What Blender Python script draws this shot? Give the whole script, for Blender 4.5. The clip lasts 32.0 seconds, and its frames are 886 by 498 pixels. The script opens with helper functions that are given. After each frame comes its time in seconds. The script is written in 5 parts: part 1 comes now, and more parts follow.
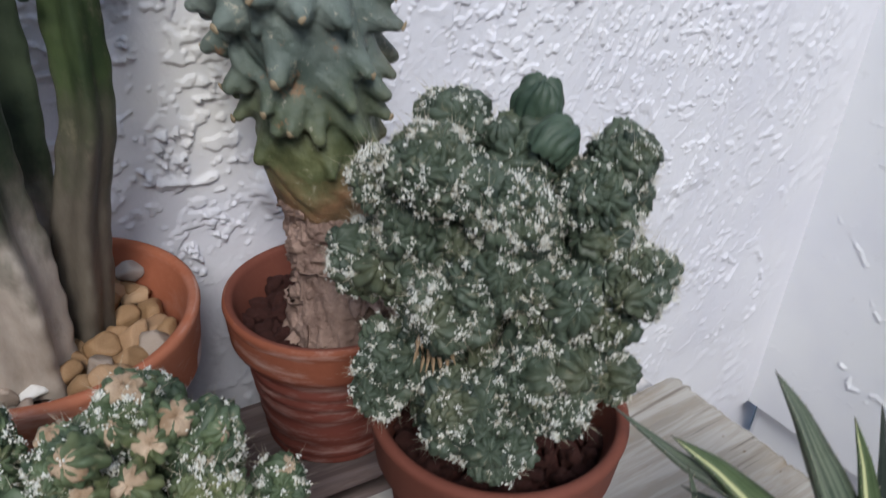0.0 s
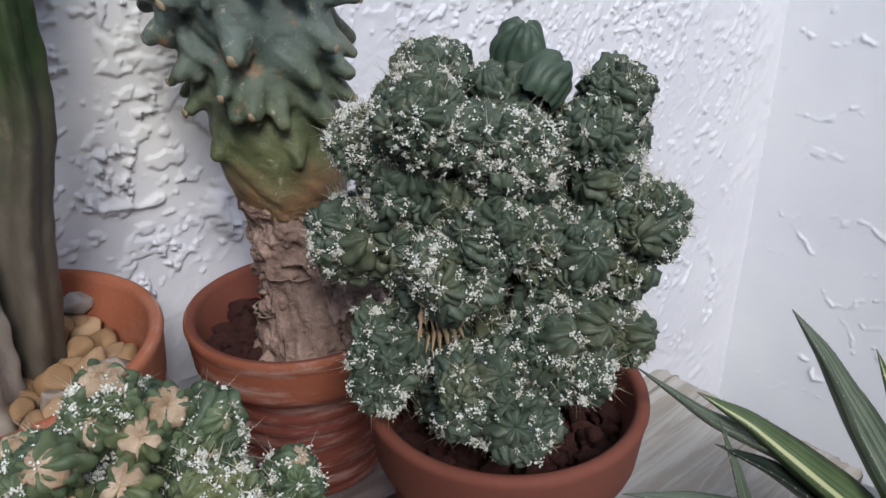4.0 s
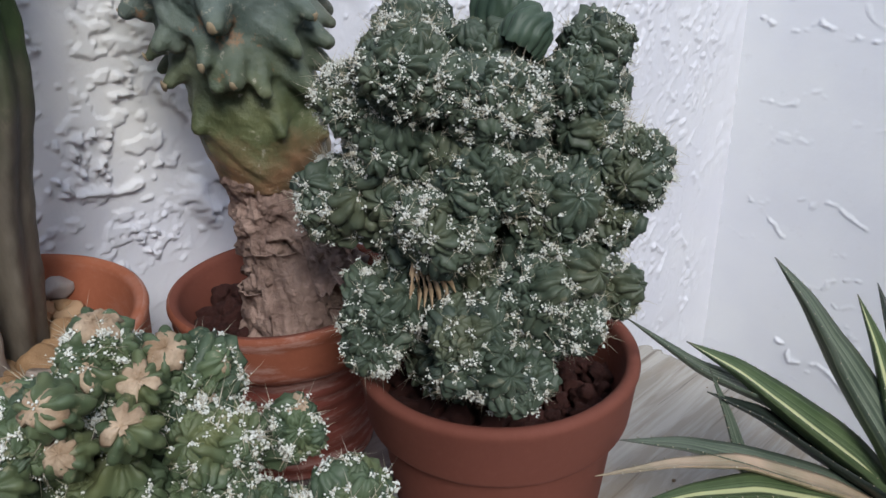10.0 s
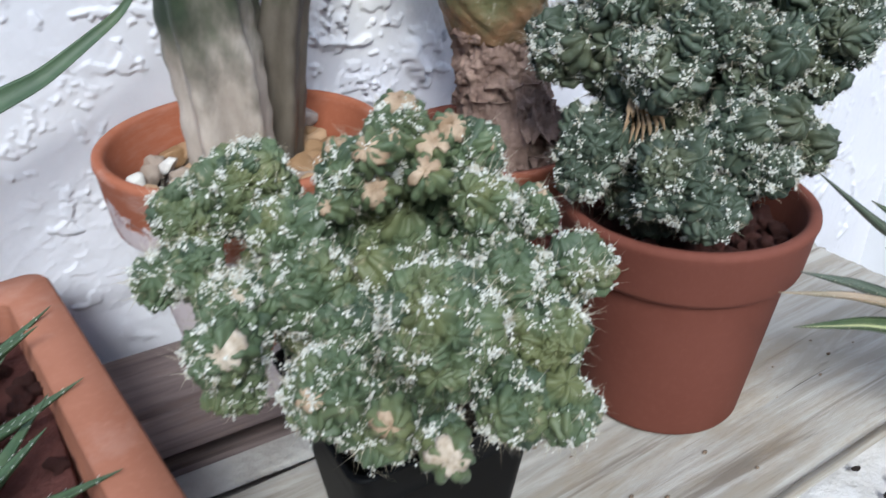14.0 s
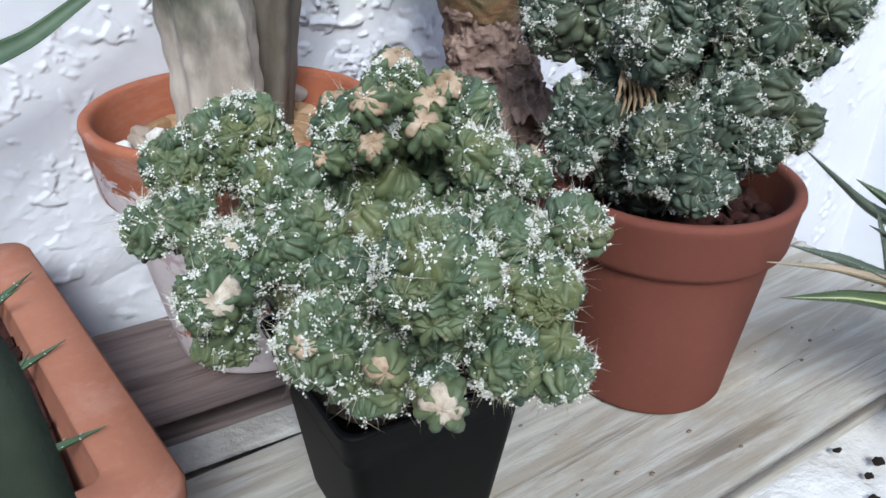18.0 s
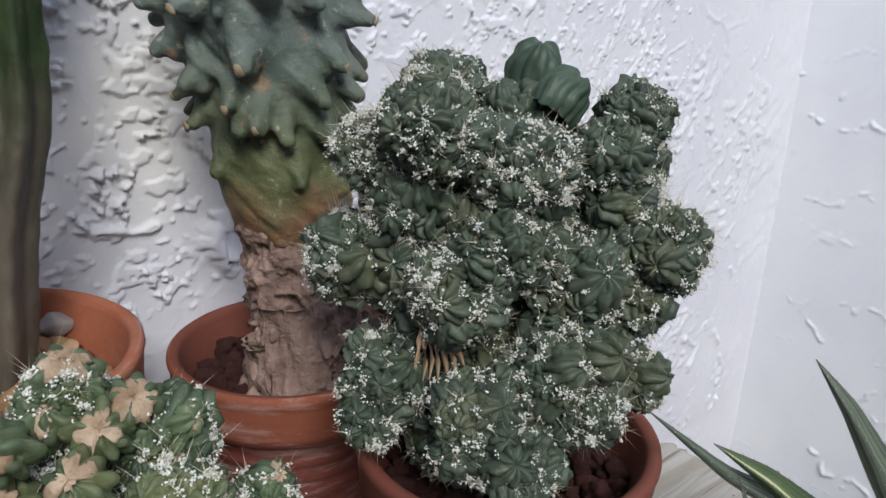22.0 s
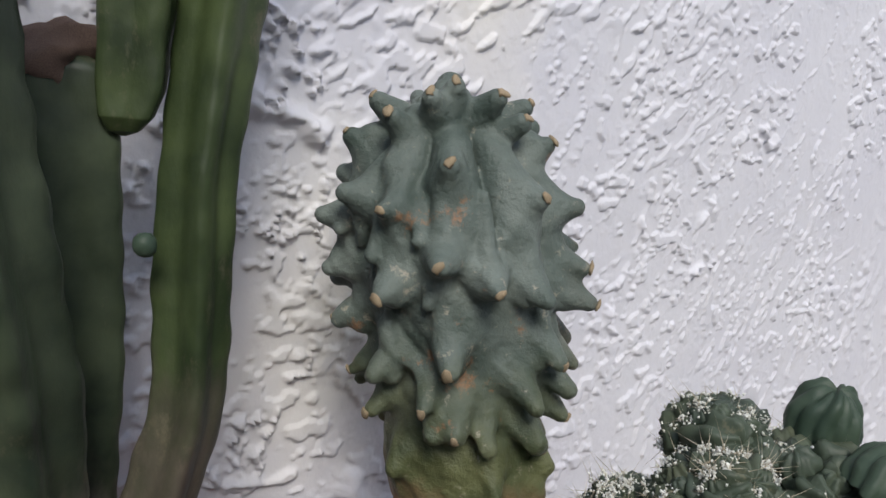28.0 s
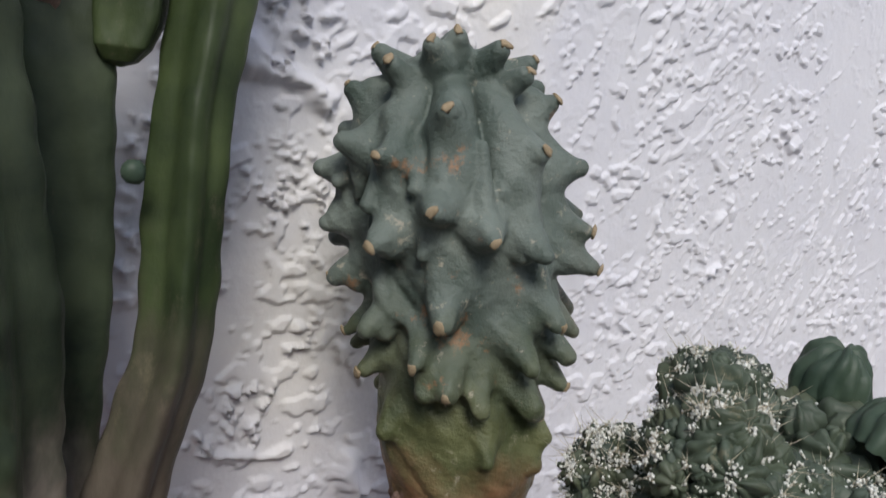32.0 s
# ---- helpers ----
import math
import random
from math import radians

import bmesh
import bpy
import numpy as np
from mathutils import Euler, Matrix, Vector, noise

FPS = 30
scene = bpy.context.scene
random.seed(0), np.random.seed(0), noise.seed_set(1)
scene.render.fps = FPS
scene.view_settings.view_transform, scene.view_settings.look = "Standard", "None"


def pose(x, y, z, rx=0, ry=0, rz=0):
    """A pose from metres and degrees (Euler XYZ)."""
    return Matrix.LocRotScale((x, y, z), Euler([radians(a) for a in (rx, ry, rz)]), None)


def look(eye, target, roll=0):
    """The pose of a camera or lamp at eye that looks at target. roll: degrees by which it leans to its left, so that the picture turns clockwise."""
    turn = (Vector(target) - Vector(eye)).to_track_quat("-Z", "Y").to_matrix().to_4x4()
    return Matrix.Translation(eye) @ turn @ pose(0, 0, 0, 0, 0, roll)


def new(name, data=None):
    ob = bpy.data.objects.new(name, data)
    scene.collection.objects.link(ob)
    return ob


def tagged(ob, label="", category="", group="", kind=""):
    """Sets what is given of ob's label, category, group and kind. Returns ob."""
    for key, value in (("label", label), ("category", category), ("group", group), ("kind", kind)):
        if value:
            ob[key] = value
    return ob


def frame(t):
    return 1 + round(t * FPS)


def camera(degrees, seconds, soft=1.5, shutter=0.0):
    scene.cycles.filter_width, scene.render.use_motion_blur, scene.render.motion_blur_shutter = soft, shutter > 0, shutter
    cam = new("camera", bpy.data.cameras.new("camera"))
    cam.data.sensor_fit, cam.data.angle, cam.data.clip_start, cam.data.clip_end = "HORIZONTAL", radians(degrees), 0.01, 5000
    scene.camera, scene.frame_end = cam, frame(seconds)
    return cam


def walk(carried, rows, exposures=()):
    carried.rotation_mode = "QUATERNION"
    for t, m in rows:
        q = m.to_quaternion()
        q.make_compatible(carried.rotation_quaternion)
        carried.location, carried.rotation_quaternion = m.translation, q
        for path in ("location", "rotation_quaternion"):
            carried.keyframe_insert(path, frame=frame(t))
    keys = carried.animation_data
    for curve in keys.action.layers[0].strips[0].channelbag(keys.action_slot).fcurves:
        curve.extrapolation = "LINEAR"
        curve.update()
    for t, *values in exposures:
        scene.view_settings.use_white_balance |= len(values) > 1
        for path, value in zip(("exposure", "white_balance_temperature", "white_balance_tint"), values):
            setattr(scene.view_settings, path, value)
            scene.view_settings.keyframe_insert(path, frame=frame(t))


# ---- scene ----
cam = camera(59.91, 32.0, shutter=0.5)
PATH = [
    (0, (-0.2317, -0.2590, 0.4571), (0.2656, 0.4381, -0.0594), 2.95),
    (0.2, (-0.2331, -0.2646, 0.4388), (0.2649, 0.4353, -0.0732), 1.45),
    (0.5, (-0.2357, -0.2729, 0.4240), (0.2671, 0.4228, -0.0891), 0.98),
    (1, (-0.2334, -0.2700, 0.4213), (0.2869, 0.4191, -0.0831), 1.68),
    (1.5, (-0.2432, -0.2658, 0.4251), (0.2701, 0.4266, -0.0820), 0.90),
    (1.6, (-0.2359, -0.2578, 0.4314), (0.2697, 0.4249, -0.0960), 0.88),
    (2, (-0.2406, -0.2643, 0.4219), (0.2874, 0.4311, -0.0656), 0.00),
    (2.5, (-0.2465, -0.2612, 0.4173), (0.2961, 0.4161, -0.0795), 0.99),
    (3, (-0.2450, -0.2498, 0.4130), (0.3232, 0.4182, -0.0675), 0.63),
    (3.5, (-0.2542, -0.2371, 0.3998), (0.3331, 0.4408, -0.0423), -0.28),
    (5.5, (-0.2476, -0.2367, 0.3973), (0.3557, 0.4281, -0.0432), -1.59),
    (6, (-0.2466, -0.2375, 0.3952), (0.3565, 0.4266, -0.0466), -1.60),
    (6.5, (-0.2453, -0.2378, 0.3933), (0.3521, 0.4353, -0.0425), -1.99),
    (7, (-0.2476, -0.2393, 0.3954), (0.3509, 0.4336, -0.0393), -2.08),
    (7.5, (-0.2555, -0.2407, 0.3925), (0.3410, 0.4346, -0.0411), -1.90),
    (8, (-0.2553, -0.2430, 0.3946), (0.3452, 0.4300, -0.0373), -1.80),
    (8.5, (-0.2587, -0.2400, 0.3905), (0.3422, 0.4332, -0.0405), -1.36),
    (9, (-0.2630, -0.2346, 0.3851), (0.3455, 0.4321, -0.0453), -2.50),
    (9.5, (-0.2676, -0.2352, 0.3765), (0.3615, 0.4246, -0.0345), -1.86),
    (10, (-0.2686, -0.2404, 0.3739), (0.3580, 0.4153, -0.0474), -1.88),
    (10.5, (-0.2629, -0.2456, 0.3796), (0.3756, 0.4180, -0.0100), -0.93),
    (11, (-0.2612, -0.2503, 0.3893), (0.3859, 0.4144, 0.0159), -0.93),
    (11.5, (-0.2606, -0.2528, 0.3891), (0.3735, 0.4228, 0.0130), -1.54),
    (12, (-0.2628, -0.2540, 0.3854), (0.3755, 0.4201, 0.0139), -1.07),
    (12.5, (-0.2805, -0.2483, 0.3636), (0.3610, 0.4099, -0.0304), -0.59),
    (13, (-0.2857, -0.2506, 0.3614), (0.3343, 0.4247, -0.0381), -1.23),
    (13.5, (-0.3099, -0.2602, 0.3596), (0.2470, 0.4530, -0.0661), 0.30),
    (14, (-0.3549, -0.2722, 0.3555), (0.1171, 0.4543, -0.1437), -1.13),
    (14.5, (-0.3693, -0.2846, 0.3432), (0.1104, 0.4445, -0.1450), 0.95),
    (16.5, (-0.3594, -0.2786, 0.3399), (0.1507, 0.4390, -0.1343), 0.84),
    (17, (-0.3719, -0.2780, 0.3347), (0.1297, 0.4395, -0.1485), 1.17),
    (17.5, (-0.3692, -0.2760, 0.3324), (0.1097, 0.4516, -0.1588), -0.03),
    (18, (-0.3670, -0.2769, 0.3343), (0.1346, 0.4399, -0.1502), 0.83),
    (18.5, (-0.3668, -0.2755, 0.3363), (0.1430, 0.4430, -0.1366), 0.76),
    (19, (-0.3665, -0.2771, 0.3356), (0.1470, 0.4374, -0.1397), 1.08),
    (19.5, (-0.3539, -0.2748, 0.3389), (0.1825, 0.4374, -0.1138), 1.26),
    (19.9, (-0.3157, -0.2571, 0.3585), (0.2861, 0.4289, -0.0504), 2.87),
    (20, (-0.3061, -0.2527, 0.3635), (0.3117, 0.4256, -0.0344), 3.27),
    (20.5, (-0.2773, -0.2313, 0.3642), (0.3639, 0.4565, 0.0239), 3.08),
    (20.7, (-0.2730, -0.2301, 0.3632), (0.3632, 0.4618, 0.0216), 2.85),
    (21, (-0.2664, -0.2283, 0.3617), (0.3622, 0.4695, 0.0182), 2.51),
    (21.5, (-0.2595, -0.2297, 0.3627), (0.3583, 0.4786, 0.0210), 1.92),
    (22, (-0.2494, -0.2309, 0.3619), (0.3713, 0.4792, 0.0294), 2.11),
    (22.5, (-0.2499, -0.2299, 0.3642), (0.3748, 0.4788, 0.0362), 2.23),
    (23, (-0.2497, -0.2248, 0.3655), (0.3835, 0.4780, 0.0413), 2.25),
    (23.5, (-0.2546, -0.2210, 0.3582), (0.3666, 0.4899, 0.0286), 0.98),
    (24, (-0.2559, -0.2129, 0.3649), (0.3780, 0.5046, 0.0761), 1.24),
    (24.5, (-0.2556, -0.2138, 0.3670), (0.3865, 0.5187, 0.1408), -1.24),
    (24.9, (-0.2710, -0.1876, 0.3981), (0.3518, 0.5728, 0.2141), 5.05),
    (25.0, (-0.2656, -0.1808, 0.3995), (0.3419, 0.5941, 0.2252), 3.43),
    (25.2, (-0.2553, -0.1569, 0.4080), (0.3427, 0.6184, 0.2050), 2.49),
    (25.4, (-0.2505, -0.1280, 0.4184), (0.3556, 0.6338, 0.1899), 2.39),
    (26, (-0.2533, -0.1108, 0.4237), (0.3247, 0.6718, 0.1926), 2.46),
    (26.5, (-0.2468, -0.0964, 0.4340), (0.3498, 0.6560, 0.1550), 4.57),
    (28.5, (-0.2559, -0.1138, 0.4236), (0.3184, 0.6805, 0.2257), 6.22),
    (29, (-0.2429, -0.1105, 0.4062), (0.3349, 0.6814, 0.2088), 6.97),
    (29.5, (-0.2349, -0.1053, 0.4196), (0.3400, 0.6922, 0.2361), 7.14),
    (30, (-0.2385, -0.1094, 0.4187), (0.3287, 0.6941, 0.2380), 7.01),
    (30.5, (-0.2406, -0.1119, 0.4183), (0.3287, 0.6930, 0.2508), 7.25),
    (31, (-0.2375, -0.1114, 0.4136), (0.3340, 0.6906, 0.2397), 6.51),
    (31.5, (-0.2396, -0.1139, 0.4090), (0.3219, 0.6959, 0.2390), 6.28),
    (32, (-0.2416, -0.1193, 0.3982), (0.3107, 0.6957, 0.2231), 6.92),
]
rows = [(t, look(eye, target, roll)) for t, eye, target, roll in PATH]
walk(cam, rows, [(0, -0.16, 6250, 7), (1.0, -0.06, 6250, 7), (3.5, -0.06, 6250, 7), (5.5, -0.06, 6200, 6), (10.0, -0.1, 6200, 6), (12.0, -0.14, 6200, 6), (13.0, -0.08, 6250, 6), (14.0, 0.38, 5900, 3), (17.0, 0.24, 5800, 2), (18.0, 0.42, 5800, 2), (19.5, 0.4, 5850, 3),
                 (20.2, 0.42, 6000, 4), (20.8, -0.06, 6250, 6), (24.3, -0.12, 6350, 6), (25.4, -0.25, 6550, 7), (32, -0.25, 6600, 8)])

# ---- light ----
world = bpy.data.worlds.new("sky")
scene.world = world
world.use_nodes = True
wn = world.node_tree
sky = wn.nodes.new("ShaderNodeTexSky")
sky.sky_type = "NISHITA"
sky.sun_disc = False
sky.sun_elevation = radians(43)
sky.sun_rotation = radians(206)
bg = wn.nodes["Background"]
bg.inputs["Strength"].default_value = 0.205
wn.links.new(sky.outputs[0], bg.inputs["Color"])
sun_data = bpy.data.lights.new("sun", "SUN")
sun_data.energy, sun_data.angle, sun_data.color = 2.85, radians(20), (1.0, 0.965, 0.92)
sun = new("sun", sun_data)
sun.matrix_world = look((-1.08, -2.2, 2.38), (0, 0, 0.1))


# ---- materials ----
class Mat:
    """A procedural material: nodes by short calls."""

    def __init__(self, name, rough=0.7, spec=0.3):
        self.m = bpy.data.materials.new(name)
        self.m.use_nodes = True
        self.t = self.m.node_tree
        self.b = self.t.nodes["Principled BSDF"]
        self.b.inputs["Roughness"].default_value = rough
        self.b.inputs["Specular IOR Level"].default_value = spec
        self.co = self.t.nodes.new("ShaderNodeTexCoord")

    def node(self, kind, **kw):
        n = self.t.nodes.new(kind)
        for k, v in kw.items():
            if k in n.inputs:
                self.put(n.inputs[k], v)
        return n

    def put(self, sock, v):
        if isinstance(v, bpy.types.NodeSocket):
            self.t.links.new(v, sock)
        else:
            sock.default_value = v

    def coords(self, scale=(1, 1, 1), kind="Object"):
        n = self.node("ShaderNodeMapping", Vector=self.co.outputs[kind])
        n.inputs["Scale"].default_value = scale
        return n.outputs[0]

    def noise(self, scale, detail=4, rough=0.55, vec=None, dist=0.0):
        n = self.node("ShaderNodeTexNoise", Scale=scale, Detail=detail, Roughness=rough, Distortion=dist)
        self.t.links.new(vec or self.co.outputs["Object"], n.inputs["Vector"])
        return n.outputs["Fac"]

    def ramp(self, fac, lo, hi, a=(0, 0, 0, 1), b=(1, 1, 1, 1)):
        n = self.node("ShaderNodeValToRGB")
        self.t.links.new(fac, n.inputs[0])
        e = n.color_ramp.elements
        e[0].position, e[1].position, e[0].color, e[1].color = lo, hi, a, b
        return n.outputs[0]

    def mix(self, fac, a, b, blend="MIX"):
        n = self.t.nodes.new("ShaderNodeMix")
        n.data_type, n.blend_type = "RGBA", blend
        for s, v in ((n.inputs[0], fac), (n.inputs[6], a), (n.inputs[7], b)):
            self.put(s, v)
        return n.outputs[2]

    def bump(self, height, strength=0.5, dist=0.001):
        n = self.node("ShaderNodeBump", Strength=strength, Distance=dist, Height=height)
        if self.b.inputs["Normal"].is_linked:
            self.t.links.new(self.b.inputs["Normal"].links[0].from_socket, n.inputs["Normal"])
        self.t.links.new(n.outputs[0], self.b.inputs["Normal"])

    def color(self, c):
        self.put(self.b.inputs["Base Color"], c)
        return self

    def random(self):
        return self.node("ShaderNodeObjectInfo").outputs["Random"]

    def island(self):
        return self.node("ShaderNodeNewGeometry").outputs["Random Per Island"]

    def axis(self, name):
        n = self.node("ShaderNodeSeparateXYZ", Vector=self.co.outputs["Object"])
        return n.outputs[name]


def rgb(r, g, b):
    return (r, g, b, 1.0)


def mat_stucco(name, tint, rough=1.0, creamy=()):
    """Painted plaster, with brighter creamy patches given as middle and reach."""
    m = Mat(name, 0.66, 0.3)
    big, fine = m.noise(6, 3), m.noise(260, 5)
    c = m.mix(m.ramp(big, 0.35, 0.7), tint, rgb(tint[0] * 0.93, tint[1] * 0.93, tint[2] * 0.96))
    for x, z, reach in creamy:
        off = m.node("ShaderNodeVectorMath", **{})
        off.operation = "DISTANCE"
        flat = m.node("ShaderNodeMapping", Vector=m.co.outputs["Object"])
        flat.inputs["Scale"].default_value = (1, 0, 0.6)
        m.put(off.inputs[0], flat.outputs[0])
        off.inputs[1].default_value = (x, 0, 0.6 * z)
        far = m.node("ShaderNodeMath")
        far.operation = "MULTIPLY_ADD"
        m.put(far.inputs[0], m.noise(14, 4))
        far.inputs[1].default_value = 0.1
        m.put(far.inputs[2], off.outputs["Value"])
        c = m.mix(m.ramp(far.outputs[0], reach * 0.6, reach + 0.06, rgb(1, 1, 1), rgb(0, 0, 0)), c, rgb(0.8, 0.765, 0.7))
    dirt = m.ramp(m.noise(38, 6, 0.7), 0.62, 0.8)
    c = m.mix(m.mix(0.2, rgb(0, 0, 0), dirt), c, rgb(0.5, 0.47, 0.44))
    m.color(c)
    m.bump(fine, 0.25 * rough, 0.0008)
    m.bump(m.noise(110, 4, 0.6), 0.3 * rough, 0.0016)
    m.bump(m.noise(45, 3, 0.5), 0.3 * rough, 0.002)
    return m.m


def mat_clay(name, base, bloom=0.0, peel=0.0, dark=0.0):
    m = Mat(name, 0.82, 0.2)
    c = m.mix(m.ramp(m.noise(9, 4), 0.3, 0.75), base, rgb(base[0] * 0.8, base[1] * 0.74, base[2] * 0.7))
    c = m.mix(m.mix(0.35, rgb(0, 0, 0), m.ramp(m.noise(220, 3), 0.5, 0.75)), c, rgb(base[0] * 1.12, base[1] * 1.15, base[2] * 1.2))
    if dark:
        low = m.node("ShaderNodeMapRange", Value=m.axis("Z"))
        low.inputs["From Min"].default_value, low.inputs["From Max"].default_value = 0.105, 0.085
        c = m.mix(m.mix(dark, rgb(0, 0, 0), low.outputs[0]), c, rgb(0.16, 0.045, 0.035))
    if bloom:
        streak = m.noise(22, 6, 0.7, m.coords((1, 1, 5)))
        c = m.mix(m.mix(bloom, rgb(0, 0, 0), m.ramp(streak, 0.5, 0.72)), c, rgb(0.62, 0.5, 0.46))
    if peel:
        up = m.node("ShaderNodeMapRange", Value=m.axis("Z"))
        up.inputs["From Min"].default_value, up.inputs["From Max"].default_value = 0.118, 0.168
        up.inputs["To Min"].default_value, up.inputs["To Max"].default_value = 0.15, -0.2
        mix_ = m.node("ShaderNodeMath")
        mix_.operation = "ADD"
        m.put(mix_.inputs[0], m.noise(16, 6, 0.65, m.coords((1, 1, 1.3)), 0.7))
        m.put(mix_.inputs[1], up.outputs[0])
        patch = m.ramp(mix_.outputs[0], 0.55, 0.575)
        worn = m.ramp(m.noise(45, 6, 0.72), 0.52, 0.6)
        lime = m.mix(m.mix(0.7, rgb(0, 0, 0), worn), rgb(0.66, 0.61, 0.63), rgb(0.34, 0.25, 0.28))
        c = m.mix(m.mix(peel, rgb(0, 0, 0), patch), c, lime)
        m.bump(patch, 0.5, 0.0015)
    m.color(c)
    m.bump(m.noise(420, 4), 0.25, 0.0006)
    return m.m


def mat_flesh(name, a, b, tan=0.0, random=True):
    """Cactus flesh: waxy green, paler on some lobes, with corky specks."""
    m = Mat(name, 0.5, 0.32)
    at = m.node("ShaderNodeNewGeometry").outputs["Position"]
    c = m.mix(m.ramp(m.noise(70, 4, vec=at), 0.36, 0.68), a, b)
    if random:
        c = m.mix(m.ramp(m.island(), 0.1, 0.9, rgb(0, 0, 0), rgb(0.6, 0.6, 0.6)), c, rgb(b[0] * 1.4, b[1] * 1.35, b[2] * 1.15))
        old = m.ramp(m.noise(28, 3, 0.5, at), 0.5, 0.66)
        c = m.mix(m.mix(0.35 + tan, rgb(0, 0, 0), m.mix(1.0, old, m.ramp(m.island(), 0.3, 0.6), "MULTIPLY")), c, rgb(b[0] * 1.5, b[1] * 1.18, b[2] * 0.85))
    if tan:
        scar = m.ramp(m.noise(150, 5, 0.65, at), 0.6, 0.68)
        c = m.mix(m.mix(tan, rgb(0, 0, 0), scar), c, rgb(0.36, 0.31, 0.2))
    m.color(c)
    m.bump(m.noise(420, 4, vec=at), 0.3, 0.0007)
    return m.m


def mat_plain(name, a, b, scale=40, rough=0.8, bump=0.3, dist=0.001, spec=0.25, random=0.0):
    m = Mat(name, rough, spec)
    c = m.mix(m.ramp(m.noise(scale, 5), 0.35, 0.68), a, b)
    if random:
        c = m.mix(m.ramp(m.random(), 0.0, 1.0, rgb(0, 0, 0), rgb(random, random, random)), c, b)
    m.color(c)
    m.bump(m.noise(scale * 5, 4), bump, dist)
    return m.m


def mat_wood(name, light, mid, dark, streaks=0.5):
    """Weathered wood: long wavy grain, brown stains, dark hair cracks."""
    m = Mat(name, 0.78, 0.2)
    grain = m.noise(13, 6, 0.62, m.coords((0.35, 4.2, 5)), 1.3)
    fine = m.noise(60, 5, 0.7, m.coords((0.22, 6, 6)))
    c = m.mix(m.ramp(grain, 0.42, 0.58), light, mid)
    c = m.mix(m.mix(0.45, rgb(0, 0, 0), m.ramp(fine, 0.48, 0.74)), c, mid)
    line = m.ramp(m.noise(8, 5, 0.6, m.coords((0.3, 6, 6)), 1.8), 0.57, 0.66)
    c = m.mix(m.mix(streaks, rgb(0, 0, 0), line), c, dark)
    spots = m.ramp(m.noise(9, 6, 0.75, m.coords((0.6, 1.8, 1))), 0.5, 0.68)
    c = m.mix(m.mix(0.65, rgb(0, 0, 0), spots), c, rgb(light[0] * 0.68, light[1] * 0.56, light[2] * 0.42))
    hair = m.ramp(m.noise(24, 4, 0.6, m.coords((0.12, 5, 5)), 0.5), 0.66, 0.7)
    c = m.mix(m.mix(0.85, rgb(0, 0, 0), hair), c, rgb(dark[0] * 0.5, dark[1] * 0.5, dark[2] * 0.5))
    m.color(c)
    m.bump(fine, 0.4, 0.0012)
    m.bump(grain, 0.35, 0.002)
    return m.m


def mat_column(name, bark_from, deep, pale, cork_to):
    m = Mat(name, 0.5, 0.35)
    h = m.node("ShaderNodeMath")
    h.operation = "ADD"
    s = m.node("ShaderNodeMath", **{})
    s.operation = "MULTIPLY"
    m.put(s.inputs[0], m.noise(22, 5, 0.6, m.coords((1, 1, 0.5))))
    s.inputs[1].default_value = 0.205
    m.put(h.inputs[0], m.axis("Z"))
    m.put(h.inputs[1], s.outputs[0])
    green = m.mix(m.ramp(m.noise(28, 5), 0.38, 0.68), deep, pale)
    cork = m.mix(m.ramp(m.noise(30, 6, 0.65, m.coords((1, 1, 0.4))), 0.35, 0.7), rgb(0.52, 0.45, 0.39), rgb(0.27, 0.22, 0.18))
    g = m.node("ShaderNodeMapRange", Value=h.outputs[0])
    g3 = m.node("ShaderNodeMapRange", Value=h.outputs[0])
    g3.inputs["From Min"].default_value, g3.inputs["From Max"].default_value = bark_from, bark_from + 0.06
    bark = m.mix(m.ramp(m.noise(36, 6, 0.7, m.coords((1, 1, 0.35))), 0.35, 0.65), rgb(0.07, 0.057, 0.045), rgb(0.15, 0.127, 0.1))
    cork = m.mix(g3.outputs[0], cork, bark)
    g.inputs["From Min"].default_value, g.inputs["From Max"].default_value = cork_to, cork_to + 0.06
    c = m.mix(g.outputs[0], cork, green)
    c = m.mix(m.mix(0.5, rgb(0, 0, 0), m.ramp(m.noise(34, 7, 0.78, m.coords((1, 1, 0.6))), 0.57, 0.7)), c, rgb(0.2, 0.165, 0.115))
    m.color(c)
    m.bump(m.noise(90, 5, 0.6, m.coords((1, 1, 0.5))), 0.5, 0.0018)
    return m.m


